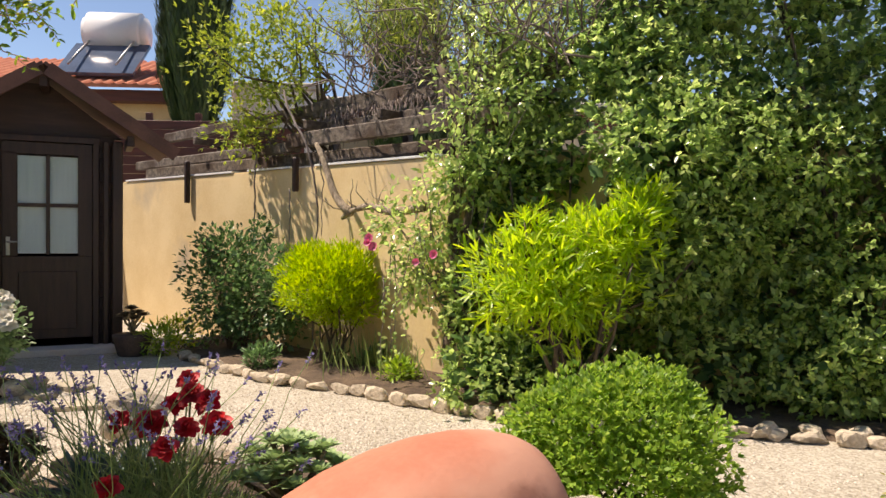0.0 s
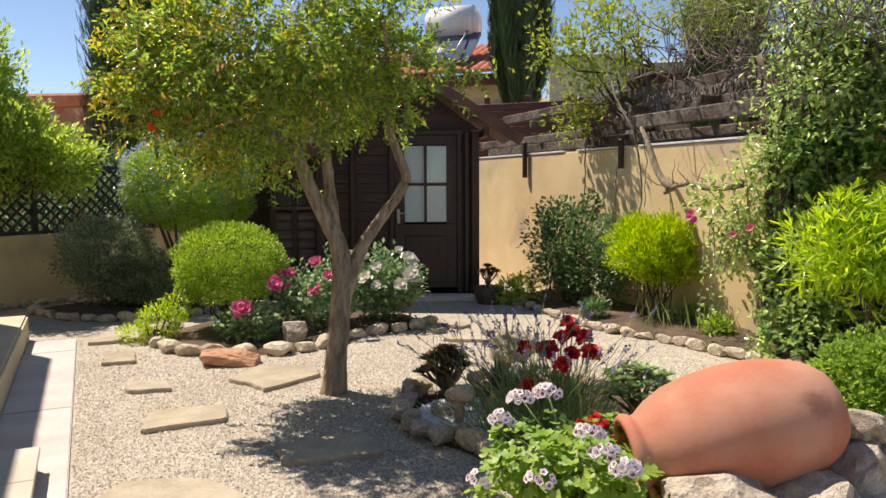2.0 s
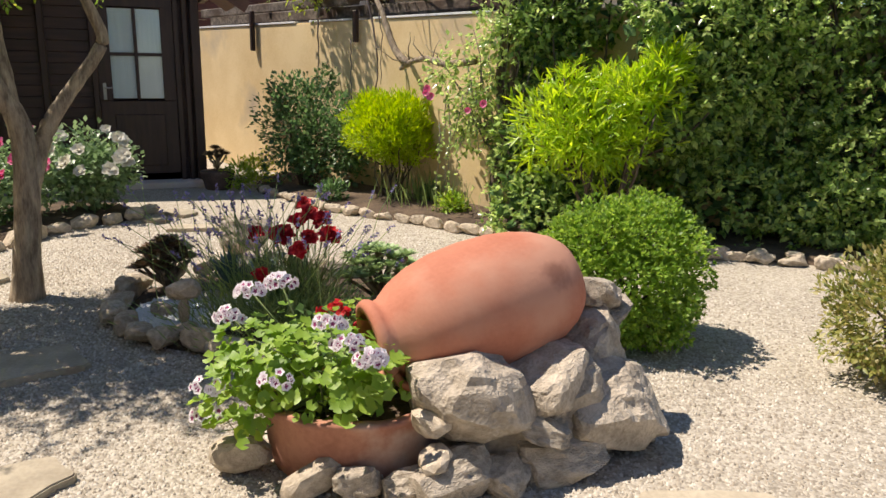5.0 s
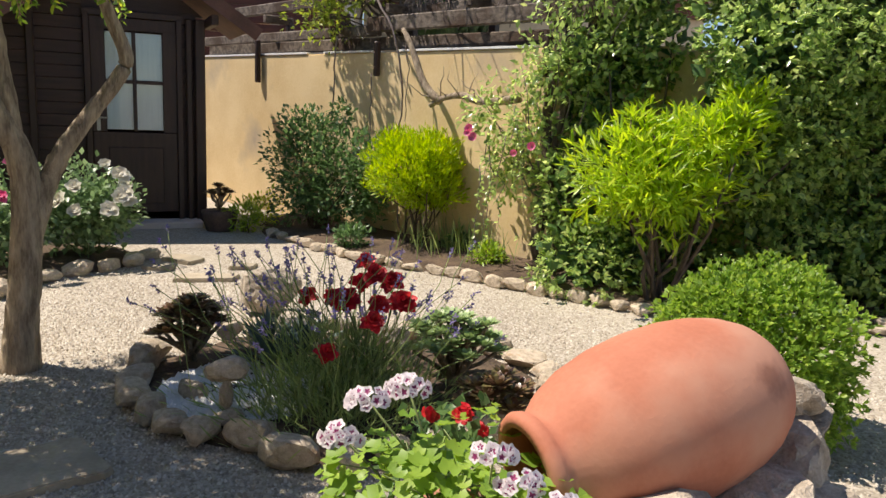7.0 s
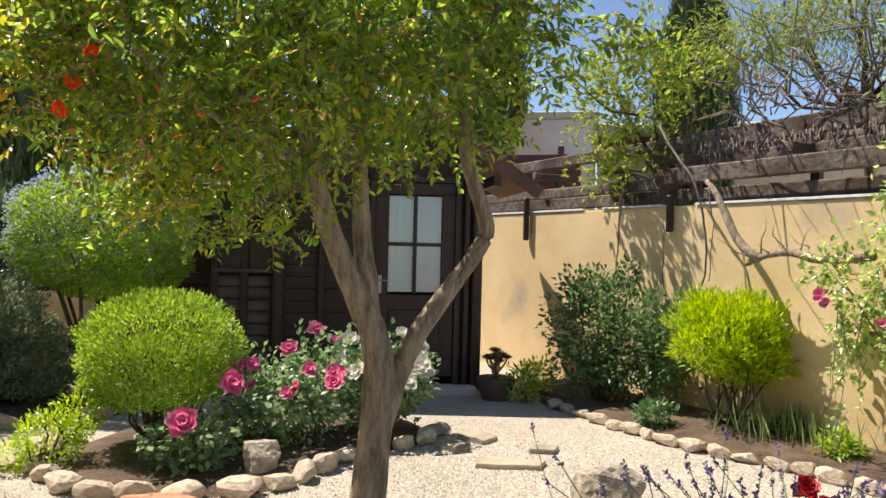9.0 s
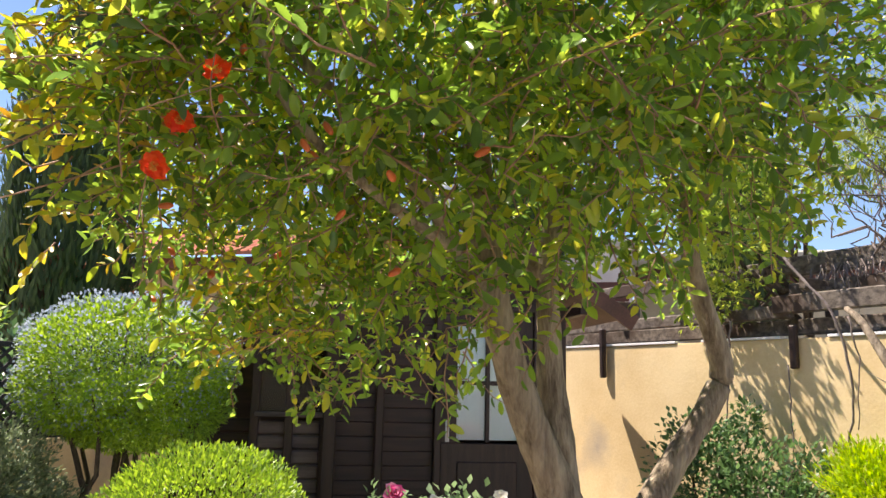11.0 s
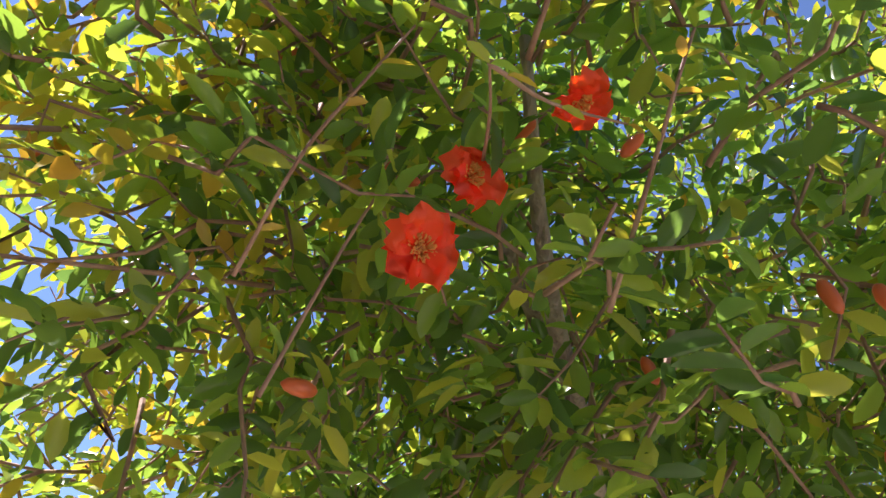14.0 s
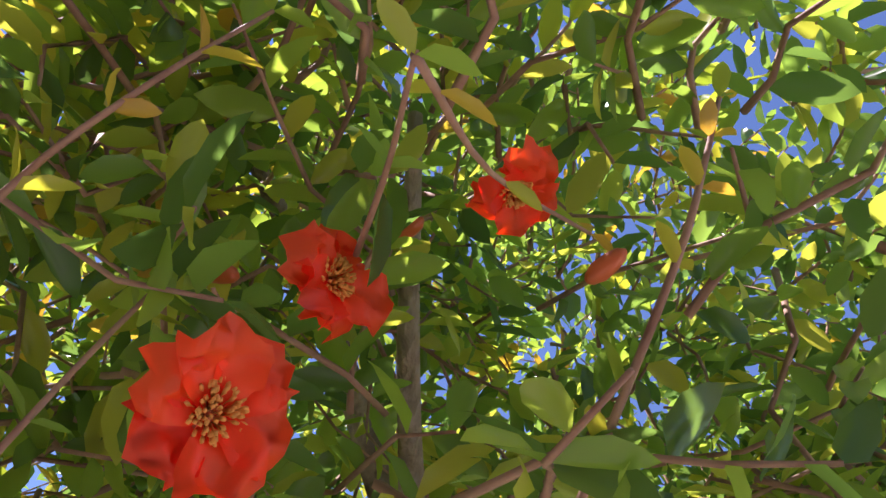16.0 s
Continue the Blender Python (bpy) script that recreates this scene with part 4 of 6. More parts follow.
pomegranate_flower((0.377, -5.434, 1.794), (0.30, -0.80, -0.35), 0.039)
pomegranate_flower((0.401, -5.409, 1.882), (0.55, -0.75, -0.25), 0.040)
pomegranate_flower((0.471, -5.423, 1.966), (0.45, -0.15, -0.85), 0.038)
BUD = tube_np([(0, 0, -0.5), (0, 0, -0.42), (0, 0, -0.2), (0, 0, 0.1), (0, 0, 0.3), (0, 0, 0.42)], [0.05, 0.14, 0.22, 0.2, 0.15, 0.03], 8)
BUDM = raw_mesh("bud", *BUD, True)
BUDM.materials.append(M["calyx"])
for at, sz in (((0.642, -5.256, 1.742), 0.028), ((0.664, -5.382, 1.861), 0.03), ((0.584, -5.247, 1.858), 0.028), ((0.654, -5.448, 1.811), 0.028), ((0.372, -5.384, 1.866), 0.02), ((0.36, -5.39, 1.885), 0.022),
               ((0.345, -5.38, 1.905), 0.02), ((0.312, -5.299, 1.76), 0.03), ((0.50, -5.45, 1.90), 0.022), ((0.45, -5.3, 2.06), 0.035), ((0.17, -5.05, 1.72), 0.03), ((0.1, -5.0, 1.62), 0.03), ((0.3, -5.1, 1.66), 0.04), ((0.2, -5.25, 2.16), 0.04),
               ((0.75, -5.3, 1.80), 0.035), ((0.9, -5.25, 1.85), 0.035), ((1.2, -5.2, 2.1), 0.045), ((0.0, -5.2, 2.0), 0.04), ((0.7, -5.1, 1.66), 0.035), ((0.45, -5.1, 1.7), 0.035)):
    b = new("bud", BUDM)
    b.parent = pom
    b.matrix_basis = Matrix.Translation(at) @ Vector(rand_dirs(1)[0] + np.array([0, -0.5, -0.6])).to_track_quat("Z", "Y").to_matrix().to_4x4() @ Matrix.Scale(sz, 4)

def leading_twig(pts, r, n, size, material):
    P = smooth_path(pts, 4)
    V, F = tube_np(P, np.linspace(r, r * 0.55, len(P)), 6)
    link_mesh("leading_twig", raw_mesh("leading_twig", V, F, True), M["twig"], pom, "reddish young twig")
    t = np.repeat(np.linspace(0.12, 1.0, n), 2)
    q = np.stack([np.interp(t, np.linspace(0, 1, len(P)), P[:, k]) for k in range(3)], 1)
    g = unit(P[-1] - P[0])
    s_ = unit(np.cross(g, np.array([0.3, -0.7, 0.5])))
    side = np.where(np.arange(2 * n) % 2, 1, -1)[:, None]
    V, F = leaves_np(q, unit(g * 0.7 + side * s_ + 0.3 * rand_dirs(2 * n)), unit(np.array([0, -0.4, 1.0]) + 0.4 * rand_dirs(2 * n)), size * RNG.uniform(0.7, 1.2, 2 * n), size * 0.38, 0.5, True)
    link_mesh("leading_leaf", raw_mesh("leading_leaf", V, F, True), material, pom)["kind"] = "stuff"


leading_twig([(0.41, -5.37, 1.905), (0.404, -5.46, 1.885), (0.395, -5.523, 1.858)], 0.0016, 3, 0.021, M["pome"])
leading_twig([(0.395, -5.523, 1.858), (0.44, -5.47, 1.90), (0.50, -5.44, 1.93)], 0.0016, 3, 0.019, M["pome_tip"])
leading_twig([(0.26, -5.36, 1.80), (0.29, -5.42, 1.86), (0.320, -5.456, 1.898), (0.345, -5.47, 1.95)], 0.0017, 5, 0.022, M["pome_tip"])
leading_twig([(0.30, -5.36, 1.72), (0.327, -5.378, 1.827), (0.35, -5.39, 1.90)], 0.0017, 4, 0.021, M["pome"])
leading_twig([(0.50, -5.40, 1.80), (0.505, -5.48, 1.87), (0.511, -5.501, 1.91), (0.52, -5.51, 1.95)], 0.0018, 5, 0.02, M["pome_tip"])
leading_twig([(0.30, -5.3, 2.05), (0.2, -5.45, 2.0), (0.08, -5.55, 1.95)], 0.0024, 9, 0.026, M["pome_tip"])
leading_twig([(0.25, -5.2, 1.9), (0.1, -5.3, 1.82), (-0.05, -5.38, 1.75)], 0.0024, 9, 0.026, M["pome_tip"])
leading_twig([(0.65, -5.3, 2.12), (0.8, -5.42, 2.14), (0.98, -5.5, 2.12)], 0.0024, 9, 0.026, M["pome_tip"])
leading_twig([(0.8, -5.2, 1.9), (1.0, -5.4, 1.92), (1.15, -5.55, 1.9)], 0.0024, 9, 0.026, M["pome_tip"])

# --- clipped and loose shrubs ---


def shrub(name, label, base, blobs, n, material, length, width, stem=M["bark_dark"], stem_n=10, r0=0.012, **kw):
    t = thing(name, label, "shrub")
    stems(t, base, blobs, stem_n, r0, stem)
    bush(t, n, blobs, material, length, width, **kw)
    return t


shrub("round_shrub", "clipped round light-green shrub on bare stems", (-1.0, -2.8, 0), [((-1.0, -2.8, 0.72), (0.54, 0.54, 0.37)), ((-1.0, -2.8, 0.55), (0.50, 0.50, 0.24))], 22000, M["box"], 0.032, 0.013, stem_n=26, inner=0.70, lump=0.08, up=0.7, spread=0.8)
shrub("ground_shrub", "small yellow-green plant at the foot of the round shrub", (-1.42, -3.3, 0), [((-1.42, -3.3, 0.18), (0.22, 0.2, 0.2)), ((-1.3, -3.2, 0.32), (0.16, 0.15, 0.14)), ((-1.62, -3.42, 0.08), (0.18, 0.12, 0.1))], 2200, M["citrus"], 0.034, 0.014)
shrub("golden_shrub", "round golden-lime shrub before the yellow wall", (2.88, -0.95, 0), [((2.86, -0.95, 0.78), (0.45, 0.44, 0.33)), ((3.02, -1.0, 0.64), (0.34, 0.3, 0.24)), ((2.7, -0.9, 0.95), (0.22, 0.22, 0.18)), ((3.05, -1.0, 0.92), (0.24, 0.22, 0.2))],
      13000, M["lime"], 0.055, 0.014, inner=0.45, lump=0.3, up=0.8, spread=0.7, stem_n=14)
shrub("rose_bush_dark", "dark leafy rose bush against the yellow wall", (1.85, -0.15, 0), [((1.75, -0.1, 0.62), (0.42, 0.4, 0.55)), ((2.1, -0.25, 0.55), (0.40, 0.35, 0.50)), ((2.1, 0.0, 1.2), (0.12, 0.12, 0.18)), ((1.75, 0.0, 1.05), (0.3, 0.25, 0.25)), ((2.4, -0.5, 0.6), (0.28, 0.25, 0.45))],
      6500, M["dark_leaf"], 0.055, 0.032, inner=0.3, lump=0.3, stem_n=16)
shrub("bright_shrub", "bright yellow-green shrub with long narrow leaves", (4.62, -2.78, 0), [((4.42, -2.78, 0.95), (0.44, 0.40, 0.36)), ((4.88, -2.83, 1.2), (0.34, 0.30, 0.26)), ((4.62, -2.78, 0.82), (0.40, 0.36, 0.24)), ((5.08, -2.83, 1.42), (0.17, 0.17, 0.17)), ((4.36, -2.78, 1.25), (0.12, 0.12, 0.18))],
      6000, M["citrus"], 0.10, 0.016, inner=0.2, lump=0.5, up=0.5, spread=0.9, stem_n=9, r0=0.02, rich=True, whorl=4)
shrub("rue_shrub", "rounded fresh-green shrub with small divided leaves", (4.34, -4.9, 0), [((4.32, -4.88, 0.40), (0.44, 0.42, 0.36)), ((4.32, -4.88, 0.22), (0.41, 0.39, 0.24)), ((4.15, -4.95, 0.55), (0.2, 0.2, 0.16)), ((4.5, -4.8, 0.55), (0.2, 0.2, 0.16))], 30000, M["parsley"], 0.030, 0.017, inner=0.6, lump=0.15, up=0.4, whorl=4, stem_n=14)
shrub("variegated_shrub", "dense variegated yellow-green shrub", (5.52, -5.42, 0), [((5.52, -5.42, 0.30), (0.36, 0.38, 0.30)), ((5.7, -5.35, 0.48), (0.28, 0.32, 0.18))], 9000, M["varieg"], 0.036, 0.017, inner=0.55, lump=0.25, stem_n=12)
shrub("grey_shrub", "grey-green rounded shrub beside the low wall", (-3.2, -2.0, 0), [((-3.2, -2.0, 0.62), (0.60, 0.55, 0.50)), ((-2.9, -1.9, 0.35), (0.5, 0.4, 0.3))], 20000, M["grey_leaf"], 0.045, 0.017, inner=0.4, lump=0.25, stem_n=14)
tb = shrub("flowering_standard", "large round shrub with pale blue flowers on a trunk", (-2.5, -1.45, 0), [((-2.5, -1.45, 1.5), (0.76, 0.72, 0.54)), ((-2.35, -1.4, 1.2), (0.62, 0.55, 0.3))], 30000, M["box"], 0.045, 0.017, inner=0.72, lump=0.1, stem_n=12, r0=0.03)
bush(tb, 5200, [((-2.5, -1.45, 1.55), (0.79, 0.75, 0.55))], M["blue_fl"], 0.025, 0.02, "flower_dusting", 0.9, 0.1)
# small wall-foot plants
for x, y, h, c in ((1.15, -0.2, 0.28, "box"), (1.25, 0.2, 0.3, "citrus"), (3.3, -1.1, 0.18, "dark_leaf"), (2.3, -1.1, 0.22, "dark_leaf"), (3.5, -1.7, 0.2, "box"), (4.3, -2.35, 0.35, "dark_leaf"), (-2.3, -2.0, 0.35, "dark_leaf")):
    shrub("low_plant", "low leafy plant at the foot of the wall", (x, y, 0), [((x, y, h * 0.6), (h * 0.7, h * 0.6, h * 0.6))], 500, M[c], 0.06, 0.02, inner=0.2, lump=0.3, stem_n=5, r0=0.006)
# dry grass blades by the wall
gr = thing("dry_grass", "dry upright grass at the foot of the wall", "grass", kind="stuff")
n = 260
p = np.stack([3.35 + RNG.normal(size=n) * 0.28, -1.15 + RNG.normal(size=n) * 0.25, np.full(n, 0.03)], 1)
V, F = leaves_np(p, unit(np.stack([RNG.normal(size=n) * 0.22, RNG.normal(size=n) * 0.22, np.ones(n)], 1)), rand_dirs(n), RNG.uniform(0.15, 0.42, n), 0.012)
link_mesh("blades", raw_mesh("blades", V, F), M["lav_leaf"], gr)

# --- hedge of jasmine over the wall ---
hedge = thing("jasmine_hedge", "dense dark-green jasmine hedge grown over the wall", "hedge")
HB = []
for x in np.arange(4.2, 9.6, 0.5):
    y = -1.95 - (x - 4.0) * 0.305
    for z in (0.25, 0.7, 1.25, 1.8, 2.35, 2.9, 3.45)[:4 if x < 4.3 else 5 if x < 4.9 else 7]:
        HB.append(((x + RNG.normal() * 0.08, y + RNG.normal() * 0.15 + 0.1 + 0.08 * (z - 1.2), z + RNG.normal() * 0.08), tuple(np.array([0.46, 0.42, 0.40]) * RNG.uniform(0.8, 1.15) * (0.84 if x < 4.9 else 1.0))))
front = lambda p: p[:, 1] < -1.55 - (p[:, 0] - 4.0) * 0.305
bush(hedge, 165000, HB, M["ivy"], 0.058, 0.034, "foliage", 0.62, 0.34, 0.0, 1.0, 0.25, whorl=4, keep=front)
stems(hedge, (4.6, -2.2, 0), HB[:15], 12, 0.02, M["bark_dark"])
stems(hedge, (6.6, -2.8, 0), HB[15:], 14, 0.02, M["bark_dark"])
# yellow-green outer sprigs, coloured lighter to stand for leaves catching the sun
bush(hedge, 26000, HB, M["ivy_tip"], 0.042, 0.017, "young_shoot", 0.95, 0.62, -0.1, 0.9, 0.25, whorl=5, keep=front)
# darker leaves inside: the shade of the hedge's depth put into their colour
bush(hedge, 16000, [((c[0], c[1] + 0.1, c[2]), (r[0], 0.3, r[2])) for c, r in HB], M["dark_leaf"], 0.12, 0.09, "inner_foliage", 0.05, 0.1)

vine = thing("bougainvillea", "bougainvillea climbing from a twisted trunk over the pergola", "climber")
vb = [((3.78, -1.75, 1.2), (0.34, 0.32, 0.42)), ((3.98, -1.85, 1.7), (0.42, 0.38, 0.36)), ((3.62, -1.6, 0.9), (0.2, 0.2, 0.3)), ((4.25, -1.95, 2.25), (0.5, 0.42, 0.35)), ((4.35, -1.6, 2.85), (0.55, 0.5, 0.4)), ((3.4, -1.62, 1.35), (0.18, 0.16, 0.22))]
P1 = smooth_path([(3.95, -1.85, 0), (3.88, -1.82, 0.35), (3.98, -1.8, 0.75), (3.9, -1.8, 1.3), (4.0, -1.75, 2.1), (3.8, -1.5, 2.6)], 5)
P2 = smooth_path([(4.02, -1.9, 0), (4.05, -1.85, 0.4), (3.95, -1.85, 0.8), (4.05, -1.85, 1.5), (4.3, -1.9, 2.3)], 5)
V, F = merge([tube_np(P1, np.linspace(0.06, 0.03, len(P1)), 8, 0.08), tube_np(P2, np.linspace(0.045, 0.025, len(P2)), 8, 0.08)])
link_mesh("trunk", raw_mesh("trunk", V, F, True), M["bark_dark"], vine)
bush(vine, 4200, vb, M["ivy"], 0.062, 0.034, "foliage", 0.2, 0.45, -0.2, 1.0)
for k in range(14):  # trailing shoots in front of the wall
    a = np.array([RNG.uniform(3.35, 3.95), RNG.uniform(-2.05, -1.75), RNG.uniform(0.9, 1.5)])
    P = wander(a, a + np.array([RNG.normal() * 0.08, -0.05, -RNG.uniform(0.35, 0.85)]), 7, 0.03)
    V, F = tube_np(P, np.linspace(0.005, 0.002, 7), 4)
    link_mesh("trailing_shoot", raw_mesh("trailing_shoot", V, F, True), M["dry_twig"], vine)
    m = 26
    t = RNG.random(m) * 6
    q = np.stack([np.interp(t, np.arange(7), P[:, j]) for j in range(3)], 1)
    V, F = leaves_np(q, unit(rand_dirs(m) + np.array([0, -0.4, -0.4])), unit(rand_dirs(m) + np.array([-0.3, -0.6, 0.8])), RNG.uniform(0.03, 0.055, m), 0.024, 0.3, True)
    link_mesh("shoot_leaf", raw_mesh("shoot_leaf", V, F, True), M["ivy"], vine)["kind"] = "stuff"
stems(vine, (3.95, -1.8, 0.6), vb, 26, 0.008, M["dry_twig"], "twig_growth")["kind"] = "stuff"
for at in ((3.256, -2.001, 1.16), (3.30, -2.0, 1.13), (3.27, -1.98, 1.19), (3.62, -2.05, 1.02), (3.75, -2.1, 1.08)):
    bloom(vine, "bougain", at, (-0.4, -1, 0.2), 1.0, "bract")

# bare tangle and feathery crowns above the pergola
tang = thing("bare_tangle", "tangle of thin bare branches above the pergola", "branches")
bits = []
for k in range(130):
    a = np.array(along_wall(RNG.uniform(-0.4, 2.4), RNG.uniform(-0.7, 0.1), RNG.uniform(2.45, 2.8)))
    b = a + np.array([RNG.normal() * 0.5, RNG.normal() * 0.5, RNG.uniform(0.1, 1.0)])
    bits.append(tube_np(wander(a, b, 7, 0.09), np.linspace(0.010, 0.003, 7), 4))
V, F = merge(bits)
link_mesh("branching", raw_mesh("branching", V, F, True), M["dry_twig"], tang)["kind"] = "stuff"
bush(tang, 3400, [((4.0, -1.2, 3.2), (1.0, 0.7, 0.5)), ((4.35, -1.75, 2.5), (0.5, 0.45, 0.6))], M["olive"], 0.05, 0.012, "foliage", 0.3, 0.3)


def small_tree(name, label, trunk, blobs, n, material, length, width, r0=0.07, bark=M["bark_dark"], branches=18, **kw):
    t = thing(name, label, "tree")
    P = smooth_path(trunk, 5)
    bits = [tube_np(P, np.linspace(r0, r0 * 0.55, len(P)), 9, 0.05)]
    for _ in range(branches):
        c, r = blobs[RNG.integers(len(blobs))]
        bits.append(tube_np(wander(P[-1 - RNG.integers(3)], np.array(c) + rand_dirs(1)[0] * np.array(r) * 0.85, 7, 0.08), np.linspace(r0 * 0.4, r0 * 0.06, 7), 5))
    V, F = merge(bits)
    link_mesh("trunk", raw_mesh("trunk", V, F, True), bark, t)
    bush(t, n, blobs, material, length, width, **kw)
    return t


o = along_wall(-1.5, -0.9, 0)
small_tree("pepper_tree", "young light-green tree growing behind the pergola", [(o.x, o.y, 0), (o.x + 0.05, o.y, 1.4), (o.x, o.y - 0.1, 2.4)],
           [((2.05, 0.45, 2.75), (0.5, 0.5, 0.45)), ((1.75, 0.35, 3.15), (0.5, 0.45, 0.4)), ((2.5, 0.1, 3.1), (0.45, 0.4, 0.4)), ((1.9, 0.2, 2.25), (0.35, 0.3, 0.3)), ((2.2, 0.4, 3.5), (0.4, 0.4, 0.3))],
           7000, M["pepper"], 0.06, 0.022, inner=0.15, lump=0.75, whorl=3)
small_tree("feathery_tree", "feathery light-green tree beyond the wall", [(4.6, 1.4, 0), (4.5, 1.2, 2.0), (4.4, 1.0, 3.0)],
           [((3.8, 0.6, 3.9), (0.9, 0.8, 0.6)), ((4.9, 0.3, 4.1), (1.0, 0.8, 0.7)), ((3.2, 0.4, 3.5), (0.6, 0.6, 0.4)), ((4.3, 0.2, 4.7), (1.0, 0.9, 0.5)), ((5.9, -0.3, 4.2), (0.9, 0.8, 0.8))],
           20000, M["olive"], 0.09, 0.014, inner=0.15, lump=0.4, up=-0.4)
small_tree("young_tree", "young leafy tree with a thin leaning trunk", [(-4.38, -2.63, 0), (-4.5, -2.6, 0.7), (-4.68, -2.55, 1.4)],
           [((-4.7, -2.5, 2.2), (0.85, 0.8, 0.8)), ((-4.3, -2.3, 1.9), (0.75, 0.7, 0.5)), ((-4.8, -2.5, 2.9), (0.6, 0.6, 0.6)), ((-3.6, -2.2, 1.7), (0.4, 0.4, 0.35))], 22000, M["feather"], 0.08, 0.03, r0=0.07, inner=0.25, lump=0.35)


def cypress(label, x, y, z0, z1, r):
    t = thing("cypress", label, "tree")
    V, F = tube_np([(x, y, 0), (x, y, z0), (x, y, z1 - 1)], [0.16, 0.14, 0.03], 8, 0.05)
    link_mesh("trunk", raw_mesh("trunk", V, F, True), M["bark"], t)
    n = 26000
    z = z0 + (z1 - z0) * RNG.random(n) ** 1.1
    a = RNG.random(n) * 2 * np.pi
    f = (z - z0) / (z1 - z0)
    rr = r * np.minimum(1, 0.45 + 3.0 * f) * np.minimum(1, 2.2 * (1 - f)) * (0.72 + 0.28 * RNG.random(n)) * (1 + 0.10 * np.sin(a * 9 + np.sin(z * 1.3) * 2))
    p = np.stack([x + rr * np.cos(a), y + rr * np.sin(a), z], 1)
    along = unit(np.stack([np.cos(a) * 0.35, np.sin(a) * 0.35, np.full(n, 1.0)], 1) + 0.25 * rand_dirs(n))
    V, F = leaves_np(p, along, np.stack([np.cos(a), np.sin(a), np.zeros(n)], 1), RNG.uniform(0.12, 0.3, n), 0.05)
    link_mesh("crown", raw_mesh("crown", V, F), M["cypress"], t)


cypress("tall narrow dark cypress behind the shed", -0.35, 6.6, 2.9, 9.0, 0.62)
cypress("tall brownish cypress standing before the far house", 3.7, 11.0, 2.0, 9.0, 0.95)
cypress("tall dark cypress beyond the low wall", -6.9, 3.0, 0.6, 8.5, 1.05)

# --- lattice on the low wall ---
lat = thing("lattice_screen", "dark timber lattice screen on top of the low wall", "lattice")
ld = Vector((2.45, 8.4, 0)).normalized()
l0 = Vector((-5.73, -6.0, 0)) + Vector((-ld.y, ld.x, 0)) * 0.1
L = 8.75
SL = bmesh.new()
box(SL, (0, 0, 0), (1.22, 0.012, 0.032))
slat = bpy.data.meshes.new("slat")
SL.to_mesh(slat), SL.free()
slat.materials.append(M["lattice"])
for sgn in (-1, 1):
    for k in range(60):
        s = 0.35 + k * (L - 0.7) / 59
        c = l0 + ld * s
        o = new("slat", slat)
        o.parent = lat
        o.matrix_basis = Matrix.Translation((c.x, c.y, 1.29)) @ Matrix.Rotation(math.atan2(ld.y, ld.x), 4, "Z") @ Matrix.Translation((0, 0.007 * sgn, 0)) @ Matrix.Rotation(sgn * 0.785, 4, "Y")
for z in (0.885, 1.71):
    c = l0 + ld * L / 2
    part("rail", boxed((c.x, c.y, z), (L, 0.045, 0.05), math.atan2(ld.y, ld.x), 0.004), M["lattice"], lat)
for k in range(5):
    c = l0 + ld * (0.1 + k * (L - 0.2) / 4)
    part("post", boxed((c.x, c.y, 1.3), (0.07, 0.07, 0.9), math.atan2(ld.y, ld.x), 0.006), M["lattice"], lat)
far = thing("far_greenery", "dense greenery beyond the lattice", "hedge", kind="stuff")
bush(far, 22000, [((-6.6 + 0.28 * s, -5 + 0.96 * s, 0.9 + 0.4 * (k % 2)), (0.7, 0.9, 0.75)) for k, s in enumerate(np.arange(-1, 9, 0.6))], M["dark_leaf"], 0.10, 0.05, "foliage", 0.3, 0.3)

# --- neighbouring houses ---
house = thing("neighbour_house", "cream house with a red clay tile roof", "house")
part("wall", boxed((-6.2, 10.5, 1.9), (10.4, 6.0, 3.9), 0, 0), M["render_yellow"], house)
part("eave_board", boxed((-6.2, 7.3, 3.78), (10.9, 0.3, 0.22)), M["red_fence"], house)
bm = bmesh.new()
n = 54
for k in range(n):
    x0 = -11.7 + k * 0.205
    ring = []
    for y, z in ((6.95, 3.9), (10.5, 5.1)):
        ring.append([bm.verts.new((x0 + 0.1025 * j / 3, y, z + 0.085 * math.sin(math.pi * j / 6))) for j in range(7)])
    for j in range(6):
        bm.faces.new((ring[0][j], ring[0][j + 1], ring[1][j + 1], ring[1][j]))
for r_ in range(9):
    box(bm, (-6.15, 7.1 + r_ * 0.4, 3.955 + r_ * 0.1352), (11.0, 0.03, 0.05))
part("roof", bm, M["roof_tile"], house, "red clay pantile roof")
part("roof_back", slope(-11.7, 3.9, -0.6, 3.9, 6.95, 6.97, 0.06), M["roof_tile"], house)
tank = thing("solar_water_tank", "white cylindrical water tank above a solar panel", "water tank")
bm = bmesh.new()
bmesh.ops.create_cone(bm, cap_ends=True, segments=28, radius1=0.42, radius2=0.42, depth=1.25, matrix=Matrix.Translation((-2.5, 8.6, 5.32)) @ Matrix.Rotation(radians(90), 4, "Y"))
bmesh.ops.bevel(bm, geom=[e for e in bm.edges if len(e.link_faces) == 2 and any(len(f.verts) > 4 for f in e.link_faces)], offset=0.1, segments=3, affect="EDGES")
part("tank", bm, M["white_paint"], tank, "", True)
part("panel", box(bmesh.new(), None, (1.5, 1.3, 0.07), m=Matrix.Translation((-2.5, 7.9, 4.62)) @ Matrix.Rotation(radians(38), 4, "X")), M["solar"], tank, "dark solar panel")
